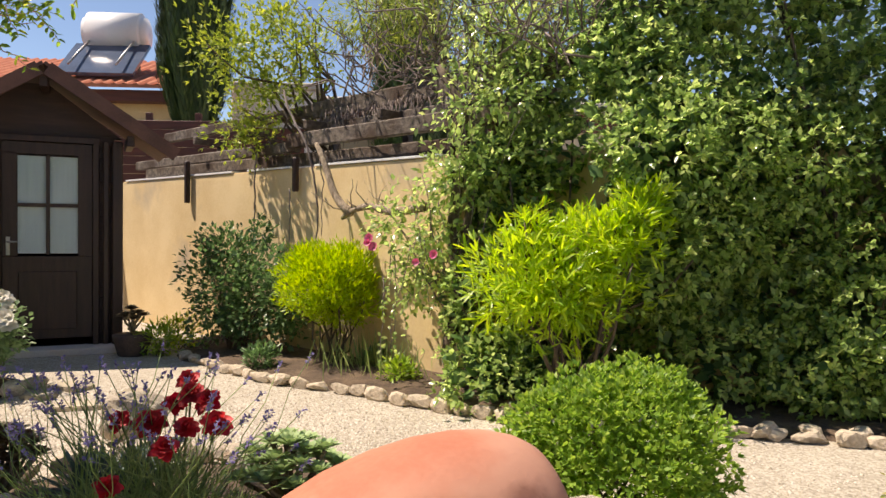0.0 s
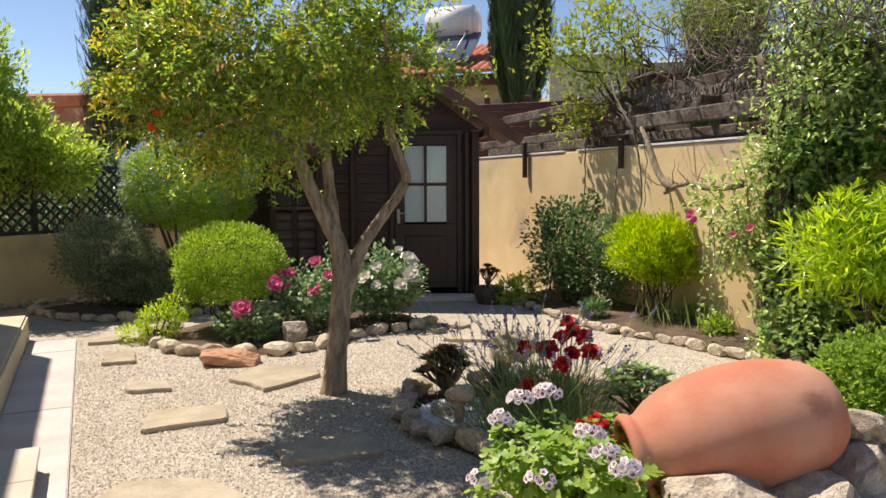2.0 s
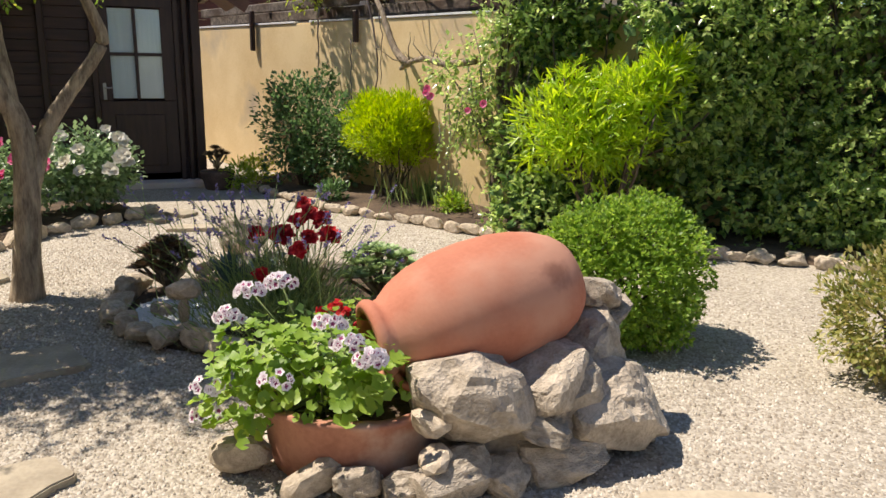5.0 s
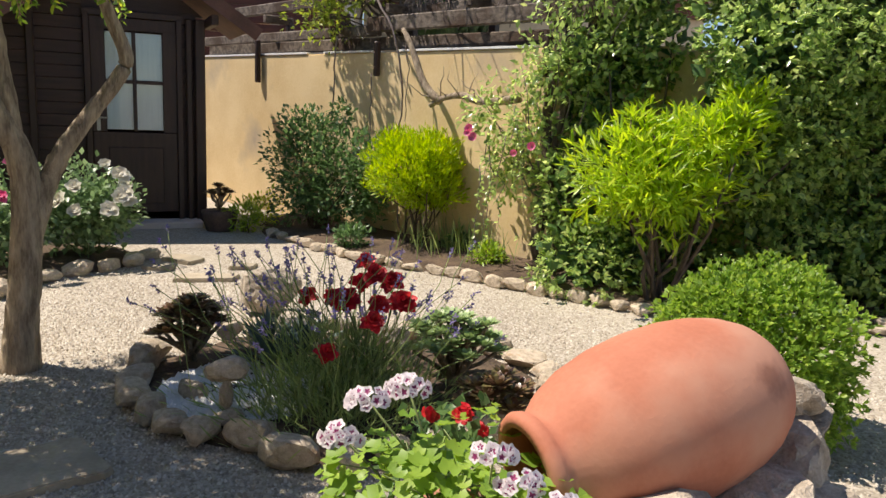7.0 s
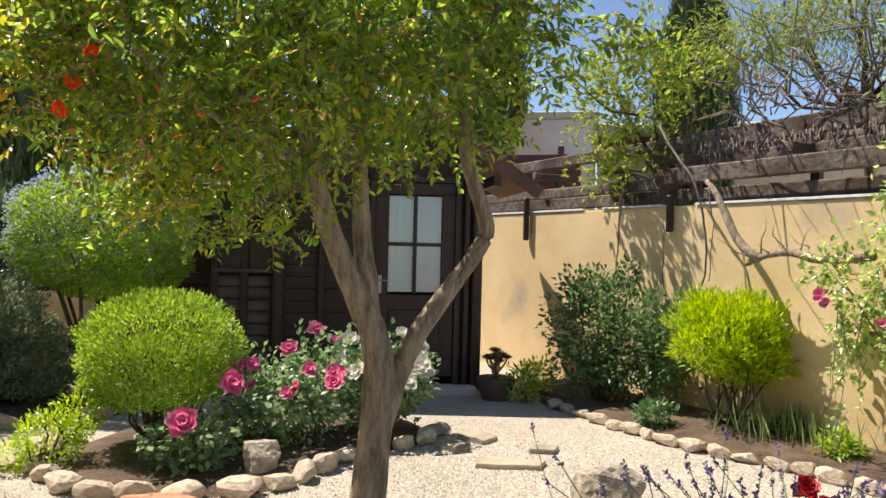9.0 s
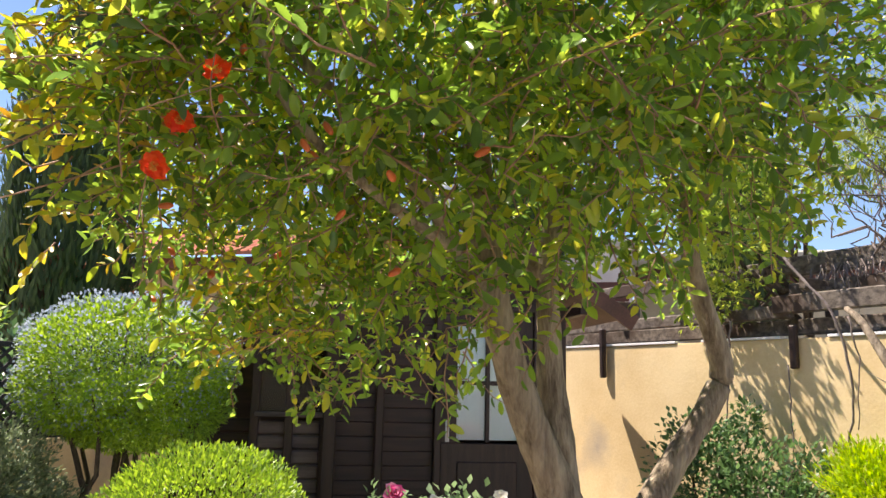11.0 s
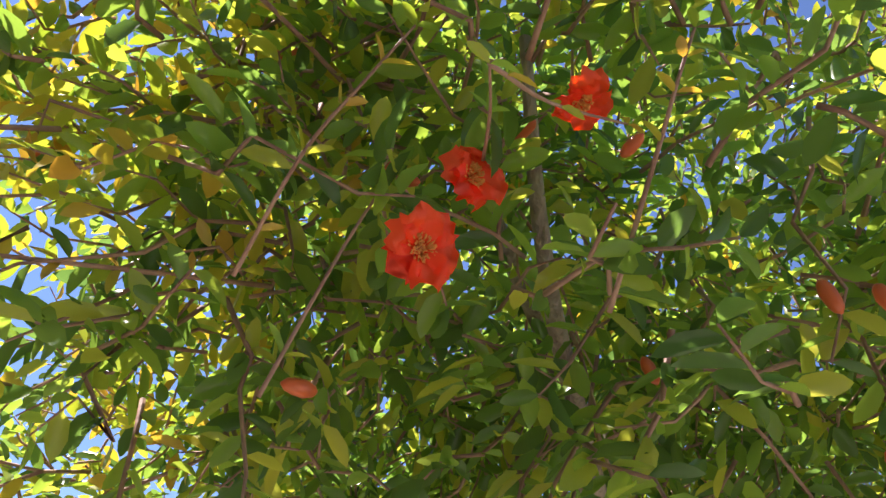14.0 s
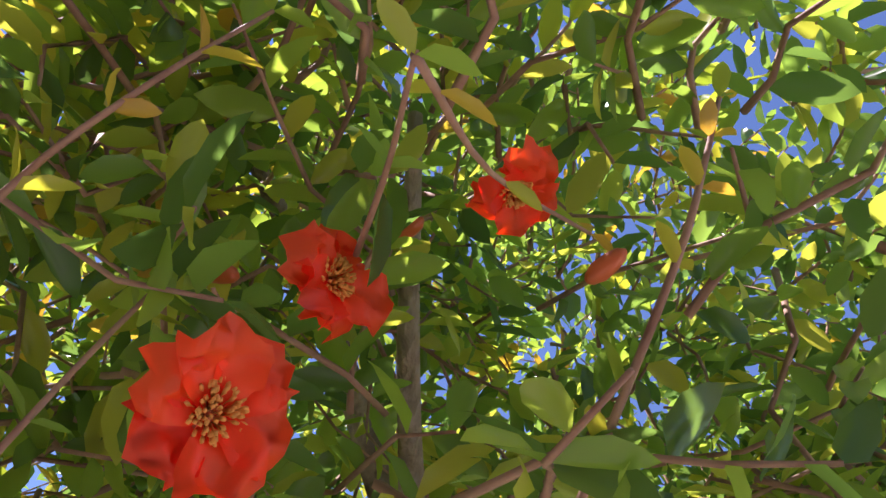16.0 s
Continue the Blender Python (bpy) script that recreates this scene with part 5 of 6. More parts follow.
for x in (-2.95, -2.05):
    V, F = tube_np([(x, 8.6, 4.3), (x, 8.6, 5.3)], [0.03, 0.03], 6)
    link_mesh("leg", raw_mesh("leg", V, F, True), M["iron"], tank)
    V, F = tube_np([(x, 7.3, 4.4), (x, 8.6, 5.3)], [0.025, 0.025], 6)
    link_mesh("strut", raw_mesh("strut", V, F, True), M["iron"], tank)
fence = thing("red_timber_fence", "red-brown slatted timber fence behind the shed", "fence")
for k in range(7):
    part("slat", boxed((-0.35, 4.0, 2.0 + k * 0.135), (3.2, 0.04, 0.128), -0.05, 0.004), M["red_fence"], fence)
for k in range(5):
    part("post", boxed((-1.85 + k * 0.75, 4.07 - (k - 2) * 0.038, 1.5), (0.09, 0.09, 3.0), 0, 0.005), M["red_fence"], fence)
h2 = thing("far_house", "far pale house with a flat tiled roof edge", "house")
part("wall", boxed((6.0, 15.0, 2.0), (9.0, 5.0, 4.0), 0, 0), M["render_cream"], h2)
part("roof", boxed((6.0, 14.9, 4.55), (9.8, 5.8, 0.3), 0, 0.05), M["tile_floor"], h2, "pale tiled roof edge")
part("parapet", boxed((6.0, 12.4, 4.2), (9.0, 0.2, 0.5), 0, 0.02), M["red_fence"], h2)
h3 = thing("pink_house", "terracotta-pink house beyond the low wall", "house")
part("wall", boxed((-10.5, 5.5, 1.5), (5.0, 7.0, 3.0), 0.25, 0), M["terracotta_old"], h3)
part("roof", boxed((-10.5, 5.5, 3.1), (5.6, 7.6, 0.25), 0.25, 0.05), M["roof_tile"], h3)

h4 = thing("white_house", "small white rendered house behind the fence", "house")
part("wall", boxed((0.4, 12.2, 2.3), (2.0, 3.0, 4.6), 0, 0.03), M["white_render"], h4)
part("roof", boxed((0.4, 12.2, 4.68), (2.2, 3.2, 0.16), 0, 0.02), M["tile_floor"], h4, "flat pale roof edge")
part("shutter", boxed((0.5, 10.66, 3.3), (1.3, 0.05, 0.75), 0, 0.01), M["red_fence"], h4, "red-brown shutter")

# --- rose bed ---


def rose_bush(label, base, blobs, n, heads, kind):
    t = thing("rose_bush", label, "rose bush")
    stems(t, base, blobs, 14, 0.008, M["stem"])
    bush(t, int(n * 0.8), blobs, M["rose_leaf"], 0.058, 0.036, "foliage", 0.2, 0.3, 0.1, 1.0)
    for at, s in heads:
        bloom(t, kind, at, (RNG.normal() * 0.4 + 0.2, -0.8, 0.7), s)
    return t


def heads(c, r, n, s=1.0):
    d = rand_dirs(n)
    d[:, 2], d[:, 1] = np.abs(d[:, 2]), -np.abs(d[:, 1])
    return [(tuple(np.array(c) + x * np.array(r)), s * RNG.uniform(0.8, 1.25)) for x in d]


rose_bush("white-flowered rose bush beside the shed", (0.25, -1.85, 0), [((0.2, -1.85, 0.42), (0.42, 0.36, 0.34)), ((0.4, -1.9, 0.45), (0.25, 0.25, 0.25))], 3600,
          heads((0.28, -1.85, 0.45), (0.42, 0.40, 0.36), 15, 1.2) + [((0.56, -1.86, 0.62), 1.2)], "rose_white")
rose_bush("pink-flowered rose bush in the stone-edged bed", (-0.35, -2.5, 0), [((-0.35, -2.5, 0.35), (0.5, 0.4, 0.3)), ((-0.1, -2.2, 0.45), (0.35, 0.3, 0.3))], 3400,
          heads((-0.25, -2.45, 0.44), (0.46, 0.36, 0.28), 13, 1.15) + [((-0.18, -2.1, 0.80), 1.4), ((-0.05, -2.05, 0.72), 1.0), ((0.0, -2.2, 0.55), 1.0)], "rose_pink")
rose_bush("low pink rose bush at the edge of the bed", (-0.55, -3.25, 0), [((-0.55, -3.2, 0.2), (0.28, 0.24, 0.2))], 1200, [((-0.48, -3.36, 0.36), 1.7), ((-0.36, -3.0, 0.54), 1.6)], "rose_pink")
o = new("red_stone", ROCKS[2].copy())
o.data.materials.clear()
o.data.materials.append(M["redrock"])
o.matrix_basis = pose(-0.25, -3.86, 0.05, 4, 6, 20) @ Matrix.Diagonal((0.52, 0.3, 0.26, 1))
tagged(o, "flat red-brown sandstone lying before the rose bed", "stone")
p = new("bed_stone", ROCKS[4])
p.matrix_basis = pose(-0.1, -3.1, 0.12, 0, 0, 40) @ Matrix.Diagonal((0.28, 0.2, 0.3, 1))
tagged(p, "pale rock standing among the roses", "stone")

# --- round flower bed ---
wp = thing("white_pebbles", "white pebbles covering part of the flower bed", "pebbles", kind="stuff")


def pebble_field(n, xy, r0, r1, sink=0.3):
    O = np.array([(1, 0, -0.3), (0, 1, -0.3), (-1, 0, -0.3), (0, -1, -0.3), (0.25, 0.2, 0.7), (-0.3, -0.15, 0.6)], float)
    FF = np.array([(0, 1, 4), (1, 2, 5), (1, 5, 4), (2, 3, 5), (3, 0, 4), (3, 4, 5)])
    r = RNG.uniform(r0, r1, n)
    a = RNG.random(n) * 6.28
    S = O[None] * (1 + 0.35 * RNG.normal(size=(n, 6, 1))).clip(0.5, 1.6) * r[:, None, None]
    c, s = np.cos(a)[:, None], np.sin(a)[:, None]
    X, Y = S[..., 0] * c - S[..., 1] * s, S[..., 0] * s + S[..., 1] * c
    V = np.stack([X + xy[:, :1], Y + xy[:, 1:2], S[..., 2] + (r * sink)[:, None] + xy[:, 2:3]], -1)
    return V.reshape(-1, 3), (FF[None] + (np.arange(n) * 6)[:, None, None]).reshape(-1, 3)


n = 3600
a, q = RNG.random(n) * 6.28, np.sqrt(RNG.random(n))
xy = np.stack([2.10 + 0.38 * q * np.cos(a), -4.66 + 0.36 * q * np.sin(a), np.full(n, 0.045)], 1)
link_mesh("pebbles", raw_mesh("pebbles", *pebble_field(n, xy, 0.008, 0.019)), M["white_pebble"], wp)


def rosette(parent, at, r, material, n=26, tilt=0.5):
    k = np.arange(n)
    a = k * 2.4
    f = np.sqrt(k / n)
    e = 1.35 - 1.1 * f + RNG.normal(size=n) * 0.06
    d = np.stack([np.cos(a) * np.cos(e), np.sin(a) * np.cos(e), np.sin(e)], 1)
    u = np.stack([-np.cos(a) * np.sin(e), -np.sin(a) * np.sin(e), np.cos(e)], 1)
    V, F = leaves_np(np.array(at) + d * 0.01, d, u, r * (0.45 + 0.6 * f), r * 0.42, 0.15, True)
    return V, F


def aeonium(label, base, top_r, count, h, material):
    t = thing("succulent", label, "succulent")
    V, F = tube_np(wander(base, (base[0], base[1], base[2] + h * 0.6), 5, 0.015), [0.03, 0.026, 0.022, 0.02, 0.018], 7)
    bits, st_ = [], [(V, F)]
    for k in range(count):
        a = k * 2.4
        c = np.array([base[0] + top_r * 0.75 * math.sqrt(k / count) * math.cos(a), base[1] + top_r * 0.75 * math.sqrt(k / count) * math.sin(a), base[2] + h * (1.05 - 0.45 * k / count + RNG.normal() * 0.05)])
        st_.append(tube_np(wander((base[0], base[1], base[2] + h * 0.15), c, 4, 0.01), [0.014, 0.012, 0.01, 0.01], 5))
        bits.append(rosette(t, c, 0.07, material))
    for V, F in bits:
        link_mesh("rosette", raw_mesh("rosette", V, F, True), material, t)
    for V, F in st_:
        link_mesh("stem", raw_mesh("stem", V, F, True), M["bark"], t)
    return t


aeonium("dark brown-green rosette succulent in white pebbles", (1.75, -4.28, 0.02), 0.21, 26, 0.30, M["aeo"])
aeonium("spreading green succulent in the flower bed", (3.05, -4.5, 0.02), 0.30, 30, 0.32, M["succ"])
aeonium("low dark succulent beside the jar", (3.2, -4.95, 0.02), 0.2, 14, 0.2, M["aeo"])
for x, y, s in ((2.15, -4.35, 1.0), (2.3, -4.2, 0.8), (2.1, -4.1, 0.6)):
    t = thing("spiky_succulent", "blue-green spiky succulent in the bed", "succulent")
    n = 60
    a, e = RNG.random(n) * 6.28, RNG.uniform(0.4, 1.5, n)
    d = np.stack([np.cos(a) * np.cos(e), np.sin(a) * np.cos(e), np.sin(e)], 1)
    V, F = leaves_np(np.array([x, y, 0.05]) + d * 0.02, d, np.stack([np.zeros(n), np.zeros(n), np.ones(n)], 1), RNG.uniform(0.18, 0.32, n) * s, 0.028, 0.3, True)
    for k in range(n):
        link_mesh("spike", raw_mesh("spike", V[k * 10:k * 10 + 10], F[:10], True), M["agave"], t)

lav = thing("lavender", "grey-green lavender with thin flower spikes", "lavender")
n = 2300
b = np.stack([2.52 + RNG.normal(size=n) * 0.17, -4.95 + RNG.normal(size=n) * 0.13, np.full(n, 0.03)], 1)
d = unit(np.stack([RNG.normal(size=n) * 0.55 + (b[:, 0] - 2.52) * 1.6, RNG.normal(size=n) * 0.5 + (b[:, 1] + 4.93) * 1.5, np.ones(n)], 1))
V, F = leaves_np(b + d * (RNG.random(n) * 0.24)[:, None], unit(d + 0.35 * rand_dirs(n)), rand_dirs(n), RNG.uniform(0.05, 0.12, n), 0.007)
link_mesh("foliage", raw_mesh("foliage", V, F), M["lav_leaf"], lav)
sp, fl = [], []
for k in range(120):
    a = np.array([2.5 + RNG.normal() * 0.2, -4.85 + RNG.normal() * 0.18, 0.12])
    g = np.array([RNG.normal() * 0.28 - 0.03, RNG.normal() * 0.22, RNG.uniform(0.32, 0.62)])
    P = wander(a, a + g, 5, 0.015, -0.02)
    sp.append(tube_np(P, [0.0026, 0.0024, 0.002, 0.002, 0.0018], 4))
    m = 16
    t = RNG.random(m)
    q = P[-1] + unit(g) * (t * 0.05)[:, None] - unit(g) * 0.03
    fl.append(leaves_np(q, unit(g + 0.9 * rand_dirs(m)), rand_dirs(m), 0.016, 0.010))
V, F = merge(sp)
link_mesh("flower_stalk", raw_mesh("flower_stalk", V, F), M["lav_leaf"], lav)
V, F = merge(fl)
link_mesh("flower_spike", raw_mesh("flower_spike", V, F), M["lav_fl"], lav, "faded violet flower spikes")

car = thing("carnations", "crimson carnations on grey-green stems", "carnation")
CAR = [(2.67, -4.64, 0.59), (2.60, -4.62, 0.55), (2.75, -4.68, 0.57), (2.55, -4.75, 0.50), (2.70, -4.80, 0.50), (2.68, -5.01, 0.48), (2.62, -4.5, 0.62), (2.48, -4.6, 0.47), (2.36, -4.55, 0.46), (2.80, -4.75, 0.50), (2.5, -5.05, 0.36)]
bits = []
for at in CAR:
    bits.append(tube_np(wander((2.6 + RNG.normal() * 0.06, -4.75 + RNG.normal() * 0.06, 0.03), at, 5, 0.02), [0.004] * 5, 4))
    bloom(car, "carnation", at, (RNG.normal() * 0.3, -0.7, 0.8), 1.05)
V, F = merge(bits)
link_mesh("stalk", raw_mesh("stalk", V, F), M["stem"], car)
bush(car, 900, [((2.6, -4.72, 0.2), (0.26, 0.22, 0.2))], M["lav_leaf"], 0.09, 0.008, "foliage", 0.1, 0.3, 0.9)

for at, d, rz in (((1.97, -3.25, 0.17), (0.42, 0.36, 0.42), 20), ((1.9, -4.75, 0.06), (0.16, 0.13, 0.14), 0), ((2.2, -3.9, 0.1), (0.3, 0.22, 0.25), 60), ((2.75, -3.9, 0.08), (0.25, 0.2, 0.2), 10)):
    o = new("garden_rock", ROCKS[int(rz) % 7])
    o.matrix_basis = pose(*at, 10, 5, rz) @ Matrix.Diagonal((*d, 1))
    tagged(o, "rough pitted rock on the flower bed", "rock")
orn = thing("stone_ornament", "rounded stone balanced on a small stone foot", "ornament")
for at, d in (((2.10, -5.01, 0.265), (0.20, 0.16, 0.19)), ((2.10, -5.02, 0.16), (0.065, 0.06, 0.22)), ((2.10, -5.03, 0.07), (0.17, 0.14, 0.12))):
    o = new("stone", STONES[3])
    o.parent = orn
    o.matrix_basis = Matrix.Translation(at) @ Matrix.Diagonal((*d, 1))

# --- the terracotta jar on its rocks ---
JM = Vector((3.13, -6.14, 0.425))
JD = Vector((0.84, 0.36, 0.19)).normalized()
JAR_AT = Matrix.Translation(JM) @ JD.to_track_quat("X", "Z").to_matrix().to_4x4() @ Matrix.Scale(0.92, 4)
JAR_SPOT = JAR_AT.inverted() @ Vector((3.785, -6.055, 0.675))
M["jar"] = surface("jar_terracotta", (0.43, 0.148, 0.085), (0.53, 0.197, 0.118), 4.5, 0.8, 0.25, 55, stain=(0.55, 0.27, 0.18), stain_at=0.56)
_nt = M["jar"].node_tree
_b = _nt.nodes["Principled BSDF"]
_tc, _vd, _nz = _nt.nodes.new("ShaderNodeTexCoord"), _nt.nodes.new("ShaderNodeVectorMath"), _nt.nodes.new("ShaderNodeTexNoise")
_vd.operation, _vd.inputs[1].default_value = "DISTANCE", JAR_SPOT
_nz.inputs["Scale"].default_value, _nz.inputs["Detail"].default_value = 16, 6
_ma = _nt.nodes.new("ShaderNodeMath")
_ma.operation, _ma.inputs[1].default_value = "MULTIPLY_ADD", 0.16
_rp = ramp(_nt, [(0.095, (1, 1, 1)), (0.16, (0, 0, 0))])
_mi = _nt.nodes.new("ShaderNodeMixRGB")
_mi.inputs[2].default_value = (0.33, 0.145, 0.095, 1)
_old = _b.inputs["Base Color"].links[0].from_socket
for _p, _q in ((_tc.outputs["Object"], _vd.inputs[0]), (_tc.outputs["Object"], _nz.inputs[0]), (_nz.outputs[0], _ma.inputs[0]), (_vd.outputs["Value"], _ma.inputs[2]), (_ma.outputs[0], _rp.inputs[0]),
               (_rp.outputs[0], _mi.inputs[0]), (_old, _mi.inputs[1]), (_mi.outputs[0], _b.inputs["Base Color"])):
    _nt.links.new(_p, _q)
jar = thing("terracotta_jar", "large terracotta jar lying on its side on rocks", "jar")
PROF = [(0.0, 0.130), (0.005, 0.158), (0.025, 0.168), (0.045, 0.162), (0.06, 0.150), (0.08, 0.156), (0.14, 0.200), (0.22, 0.236), (0.33, 0.262), (0.46, 0.273), (0.58, 0.270), (0.68, 0.255), (0.76, 0.232), (0.83, 0.198), (0.87, 0.165), (0.888, 0.13), (0.892, 0.0)]
INN = [(0.80, 0.0), (0.74, 0.17), (0.6, 0.235), (0.36, 0.232), (0.16, 0.175), (0.08, 0.132), (0.02, 0.130)]
bm = bmesh.new()
rings = []
seg = 48
for x, r in INN + PROF:
    rings.append([bm.verts.new((x, r * math.cos(2 * math.pi * k / seg) * (1 + 0.012 * math.sin(x * 9 + k * 0.26)), r * math.sin(2 * math.pi * k / seg))) for k in range(seg)] if r > 0 else [bm.verts.new((x, 0, 0))])
for a, b in zip(rings, rings[1:]):
    for k in range(seg):
        j = (k + 1) % seg
        if len(a) == 1:
            bm.faces.new((a[0], b[j], b[k]))
        elif len(b) == 1:
            bm.faces.new((a[k], a[j], b[0]))
        else:
            bm.faces.new((a[k], a[j], b[j], b[k]))
bmesh.ops.recalc_face_normals(bm, faces=bm.faces)
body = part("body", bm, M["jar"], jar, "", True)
jar.matrix_basis = JAR_AT
for s in (0.9, -0.9):
    pts = smooth_path([(0.04, 0.155 * math.cos(1.57 - s), -0.155 * math.sin(1.57 - s)), (0.06, 0.215 * math.cos(1.57 - s), -0.215 * math.sin(1.57 - s)), (0.13, 0.240 * math.cos(1.57 - s), -0.240 * math.sin(1.57 - s)),
                       (0.19, 0.215 * math.cos(1.57 - s), -0.215 * math.sin(1.57 - s))], 5)
    V, F = tube_np(pts, np.full(len(pts), 0.017), 8)
    link_mesh("handle", raw_mesh("handle", V, F, True), M["terracotta"], jar)
pile = thing("rock_pile", "pile of rough grey and tan rocks under the jar", "rocks")
for k, (x, y, z, a, b, c, rz) in enumerate((
        (3.50, -6.24, 0.27, 0.50, 0.42, 0.46, 10), (3.74, -6.12, 0.27, 0.34, 0.36, 0.42, 50), (3.98, -6.03, 0.18, 0.46, 0.46, 0.50, 20), (3.62, -6.12, 0.08, 0.86, 0.56, 0.44, 4), (3.60, -5.85, 0.22, 0.6, 0.5, 0.5, 0),
        (3.92, -5.86, 0.30, 0.44, 0.40, 0.46, 30), (4.02, -5.80, 0.43, 0.30, 0.24, 0.10, 12), (4.00, -5.78, 0.51, 0.24, 0.22, 0.18, 70), (3.36, -6.36, 0.23, 0.20, 0.14, 0.16, 0), (3.42, -6.40, 0.08, 0.34, 0.22, 0.26, 33),
        (3.73, -6.29, 0.18, 0.28, 0.18, 0.10, 5), (3.80, -6.25, 0.05, 0.42, 0.24, 0.22, 15), (3.37, -6.42, 0.14, 0.20, 0.14, 0.13, 70), (3.30, -6.42, 0.05, 0.24, 0.17, 0.18, 20), (2.70, -6.27, 0.07, 0.24, 0.2, 0.2, 0), (3.35, -5.8, 0.2, 0.5, 0.4, 0.45, 0),
        (2.97, -6.42, 0.06, 0.26, 0.14, 0.19, 40), (3.12, -6.43, 0.05, 0.20, 0.13, 0.16, 10), (3.60, -6.36, 0.04, 0.22, 0.18, 0.16, 60), (2.86, -6.70, 0.01, 0.30, 0.18, 0.08, 10), (3.84, -6.05, 0.24, 0.4, 0.4, 0.46, 110), (4.15, -6.00, 0.06, 0.16, 0.16, 0.18, 0))):
    o = new("rock", ROCKS[k % 7] if k not in (8, 12, 14, 16) else STONES[k % 7])
    o.parent = pile
    o.matrix_basis = pose(x, y, z, RNG.uniform(-20, 20), RNG.uniform(-20, 20), rz) @ Matrix.Diagonal((a, b, c, 1))
ring = thing("terracotta_planter", "broken old terracotta rim used as a planter", "planter")
bm = bmesh.new()
seg = 40
V1 = []
for k in range(seg):
    a = 2 * math.pi * k / seg
    t = 0.245 + 0.02 * noise.noise(Vector((math.cos(a) * 3, math.sin(a) * 3, 0)))
    row = [(0.30, -0.02), (0.325, 0.10), (0.33, t - 0.03), (0.345, t - 0.02), (0.345, t), (0.30, t), (0.295, 0.12), (0.27, 0.0)]
    V1.append([bm.verts.new((r * math.cos(a), r * 0.8 * math.sin(a), z)) for r, z in row])
for k in range(seg):
    a, b = V1[k], V1[(k + 1) % seg]
    for j in range(7):
        bm.faces.new((a[j], b[j], b[j + 1], a[j + 1]))
bmesh.ops.recalc_face_normals(bm, faces=bm.faces)
part("rim", bm, M["terracotta_old"], ring, "", True)
bm = bmesh.new()
bmesh.ops.create_circle(bm, cap_ends=True, segments=28, radius=0.3, matrix=Matrix.Translation((0, 0, 0.19)) @ Matrix.Diagonal((1, 0.8, 1, 1)))
part("soil", bm, M["earth"], ring)
ring.location = (3.09, -6.14, 0)
ger = thing("geranium", "fresh green geranium with white and lilac flower heads", "geranium")
gb = [((2.95, -6.15, 0.36), (0.34, 0.28, 0.20)), ((2.78, -6.22, 0.40), (0.20, 0.2, 0.18)), ((3.1, -6.25, 0.36), (0.2, 0.18, 0.14)), ((2.7, -6.3, 0.25), (0.14, 0.12, 0.12))]
p, out = crown_points(640, gb, 0.3, 0.25)
m = len(p)
bits = []
rad = RNG.uniform(0.014, 0.033, m)
nn = unit(out * 0.6 + np.array([0.0, -0.2, 0.9]) + 0.35 * rand_dirs(m))
sx = unit(np.cross(nn, rand_dirs(m)))
sy = np.cross(nn, sx)
K = 11
ang = np.linspace(0.35, 2 * np.pi - 0.35, K)
rim_r = 1 + 0.14 * np.cos(ang * 5)
ringv = p[:, None] + rad[:, None, None] * rim_r[None, :, None] * (np.cos(ang)[None, :, None] * sx[:, None] + np.sin(ang)[None, :, None] * sy[:, None]) + nn[:, None] * (rad * 0.3)[:, None, None] * (1 + 0.5 * np.cos(ang * 5))[None, :, None]
V = np.concatenate([p[:, None], ringv], 1)
F = np.array([(0, k + 1, k + 2) for k in range(K - 1)])
link_mesh("foliage", raw_mesh("foliage", V.reshape(-1, 3), (F[None] + (np.arange(m) * (K + 1))[:, None, None]).reshape(-1, 3), True), M["ger_leaf"], ger, "scalloped round green leaves")
stems(ger, (2.97, -6.14, 0.18), gb, 40, 0.005, M["stem"])
for c, k in (((2.72, -6.12, 0.60), 13), ((2.82, -6.1, 0.63), 13), ((2.66, -6.18, 0.53), 10), ((3.08, -6.35, 0.50), 10), ((3.16, -6.40, 0.47), 13), ((3.02, -6.32, 0.56), 8), ((2.86, -6.42, 0.40), 6), ((2.62, -6.34, 0.34), 7), ((2.6, -6.30, 0.22), 5)):
    h = new("flower_head")
    h.parent = ger
    h.location = c
    for d in rand_dirs(int(k * 1.9)):
        d[2], d[1] = abs(d[2]) * 0.8 - 0.1, -abs(d[1])
        bloom(h, "floret", tuple(d * np.array([0.052, 0.04, 0.045])), tuple(d + np.array([0, -0.5, 0.3])), 0.80, "floret")
    V, F = tube_np(wander((2.97 - c[0], -6.14 - c[1], 0.2 - c[2]), (0, 0, 0), 4, 0.01), [0.003] * 4, 4)
    link_mesh("stalk", raw_mesh("stalk", V, F), M["stem"], h)
rg = thing("red_geranium", "small red geranium flowers beside the jar mouth", "geranium")
for at in ((2.98, -5.9, 0.48), (3.0, -5.8, 0.42), (2.9, -5.7, 0.40), (3.05, -5.75, 0.36)):
    for d in rand_dirs(5):
        bloom(rg, "floret_red", tuple(np.array(at) + d * 0.02), tuple(d + np.array([0, -0.6, 0.4])), 1.2)
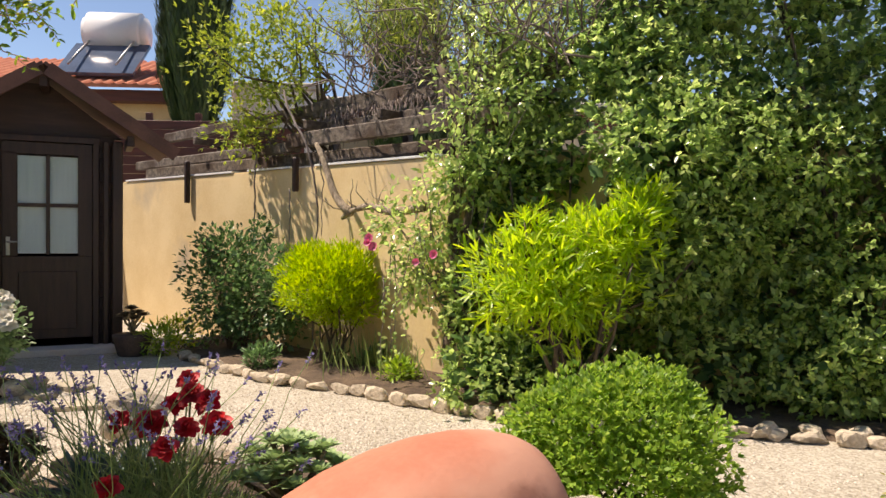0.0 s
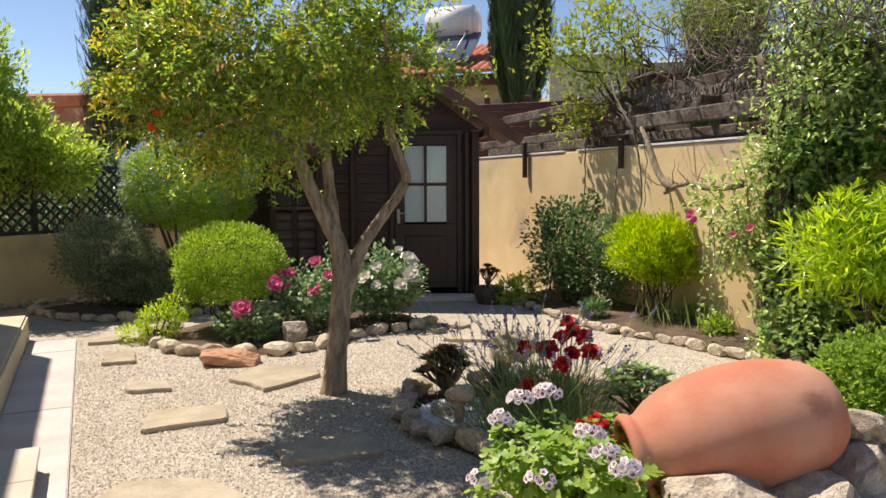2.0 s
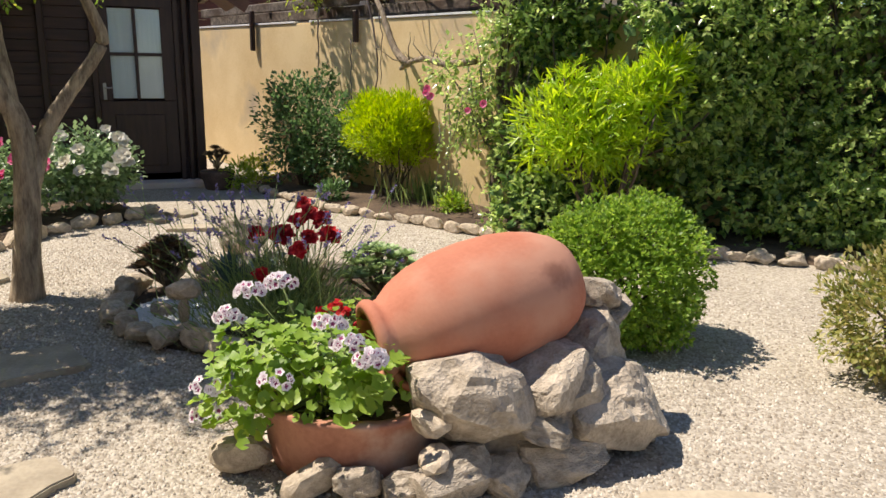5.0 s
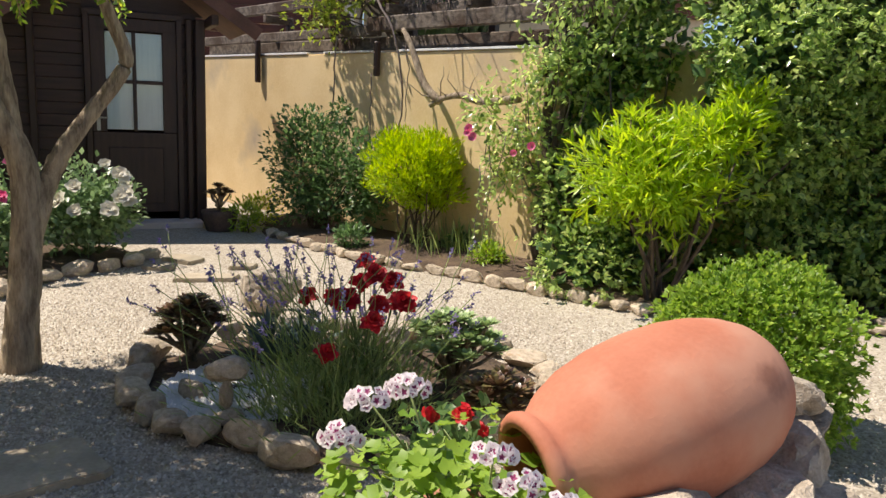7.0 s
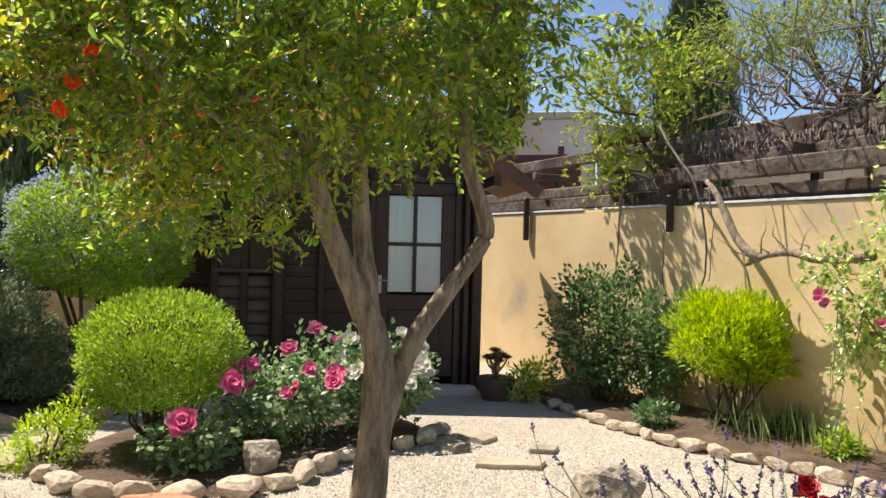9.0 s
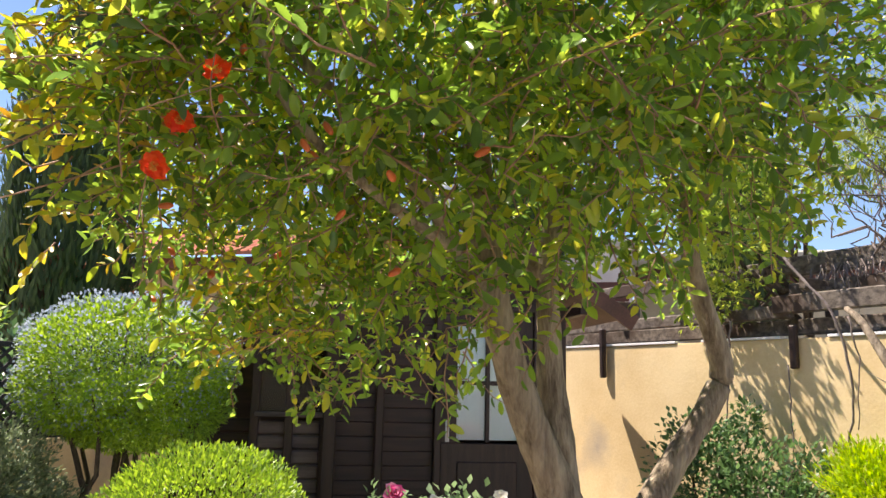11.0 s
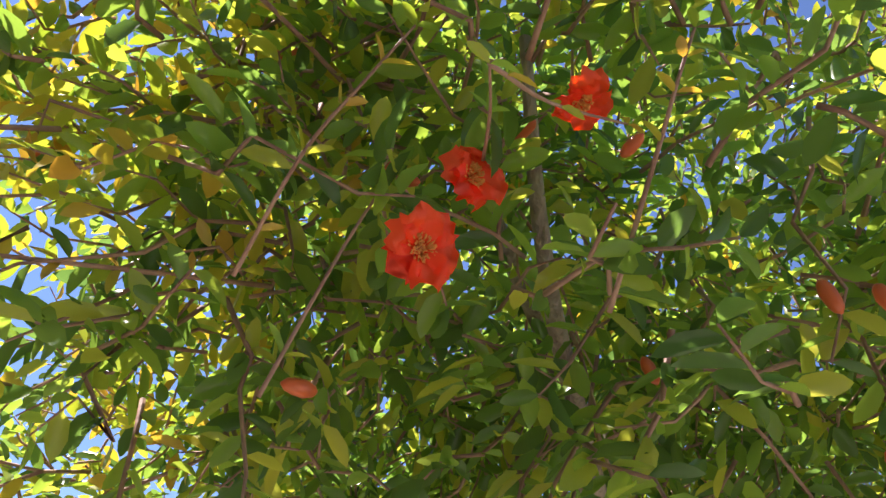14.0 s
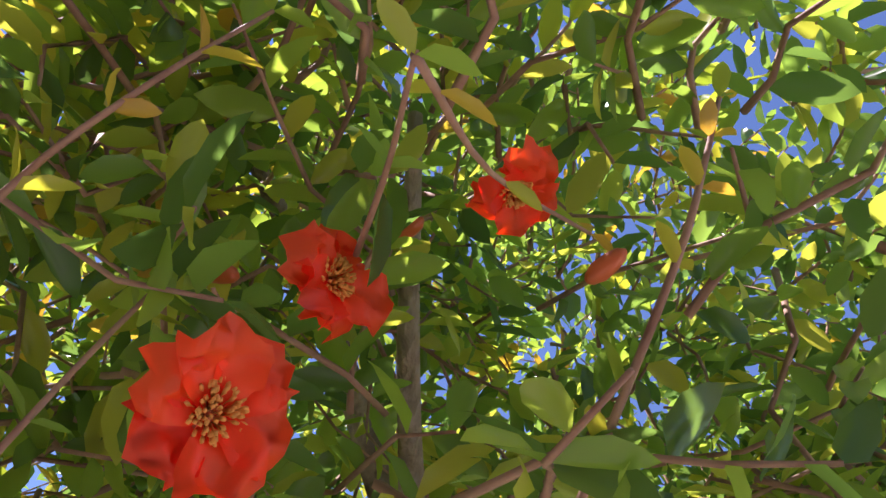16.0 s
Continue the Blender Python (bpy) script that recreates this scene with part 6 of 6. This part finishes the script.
bush(rg, 500, [((2.98, -5.75, 0.25), (0.25, 0.2, 0.18))], M["dark_leaf"], 0.04, 0.035, "foliage", 0.2)
stems(rg, (2.98, -5.75, 0.0), [((2.98, -5.75, 0.3), (0.2, 0.18, 0.16))], 14, 0.005, M["stem"])

bc = thing("blue_pot", "small blue plastic pot among the roses", "pot", (-0.12, -2.95, 0.06))
V, F = tube_np([(0, 0, 0), (0, 0, 0.01), (0, 0, 0.09), (0, 0, 0.1)], [0.03, 0.035, 0.045, 0.04], 16)
link_mesh("body", raw_mesh("body", V, F, True), M["blue"], bc)

# pot by the shed
pt = thing("plant_pot", "dark low pot standing beside the shed", "pot", (0.88, -0.16, 0))
V, F = tube_np([(0, 0, 0), (0, 0, 0.02), (0, 0, 0.16), (0, 0, 0.20), (0, 0, 0.21)], [0.13, 0.14, 0.18, 0.19, 0.18], 24)
link_mesh("body", raw_mesh("body", V, F, True), M["pot"], pt)
aeonium("dark rosette succulent growing in a pot", (0.88, -0.16, 0.2), 0.17, 12, 0.24, M["aeo"])

hs_ = thing("hedge_stones", "row of pale stones at the foot of the hedge", "edging")
for k in range(7):
    o = new("stone", STONES[k % 7])
    o.parent = hs_
    o.matrix_basis = pose(4.95 + k * 0.27, -3.02 - k * 0.05 + RNG.normal() * 0.03, 0.05, 0, 0, RNG.uniform(0, 180)) @ Matrix.Diagonal((0.24, 0.17, 0.17, 1))

# --- loose gravel ---
gv = thing("gravel", "loose pale beige gravel chippings", "gravel", kind="stuff")
n = 150000
u = np.sqrt(RNG.random(n)) * (0.55 + 0.6 * RNG.random(n))
a = RNG.random(n) * 2 * np.pi
cx = np.stack([1.6 + 4.2 * u * np.cos(a), -5.6 + 4.0 * u * np.sin(a)], 1)
near = (cx[:, 0] - K0.x) * KN.x + (cx[:, 1] - K0.y) * KN.y > 0.02
cx = cx[near]
xy = np.column_stack([cx, np.zeros(len(cx))])
link_mesh("chippings", raw_mesh("chippings", *pebble_field(len(xy), xy, 0.004, 0.010, 0.25)), M["gravel_chip"], gv)
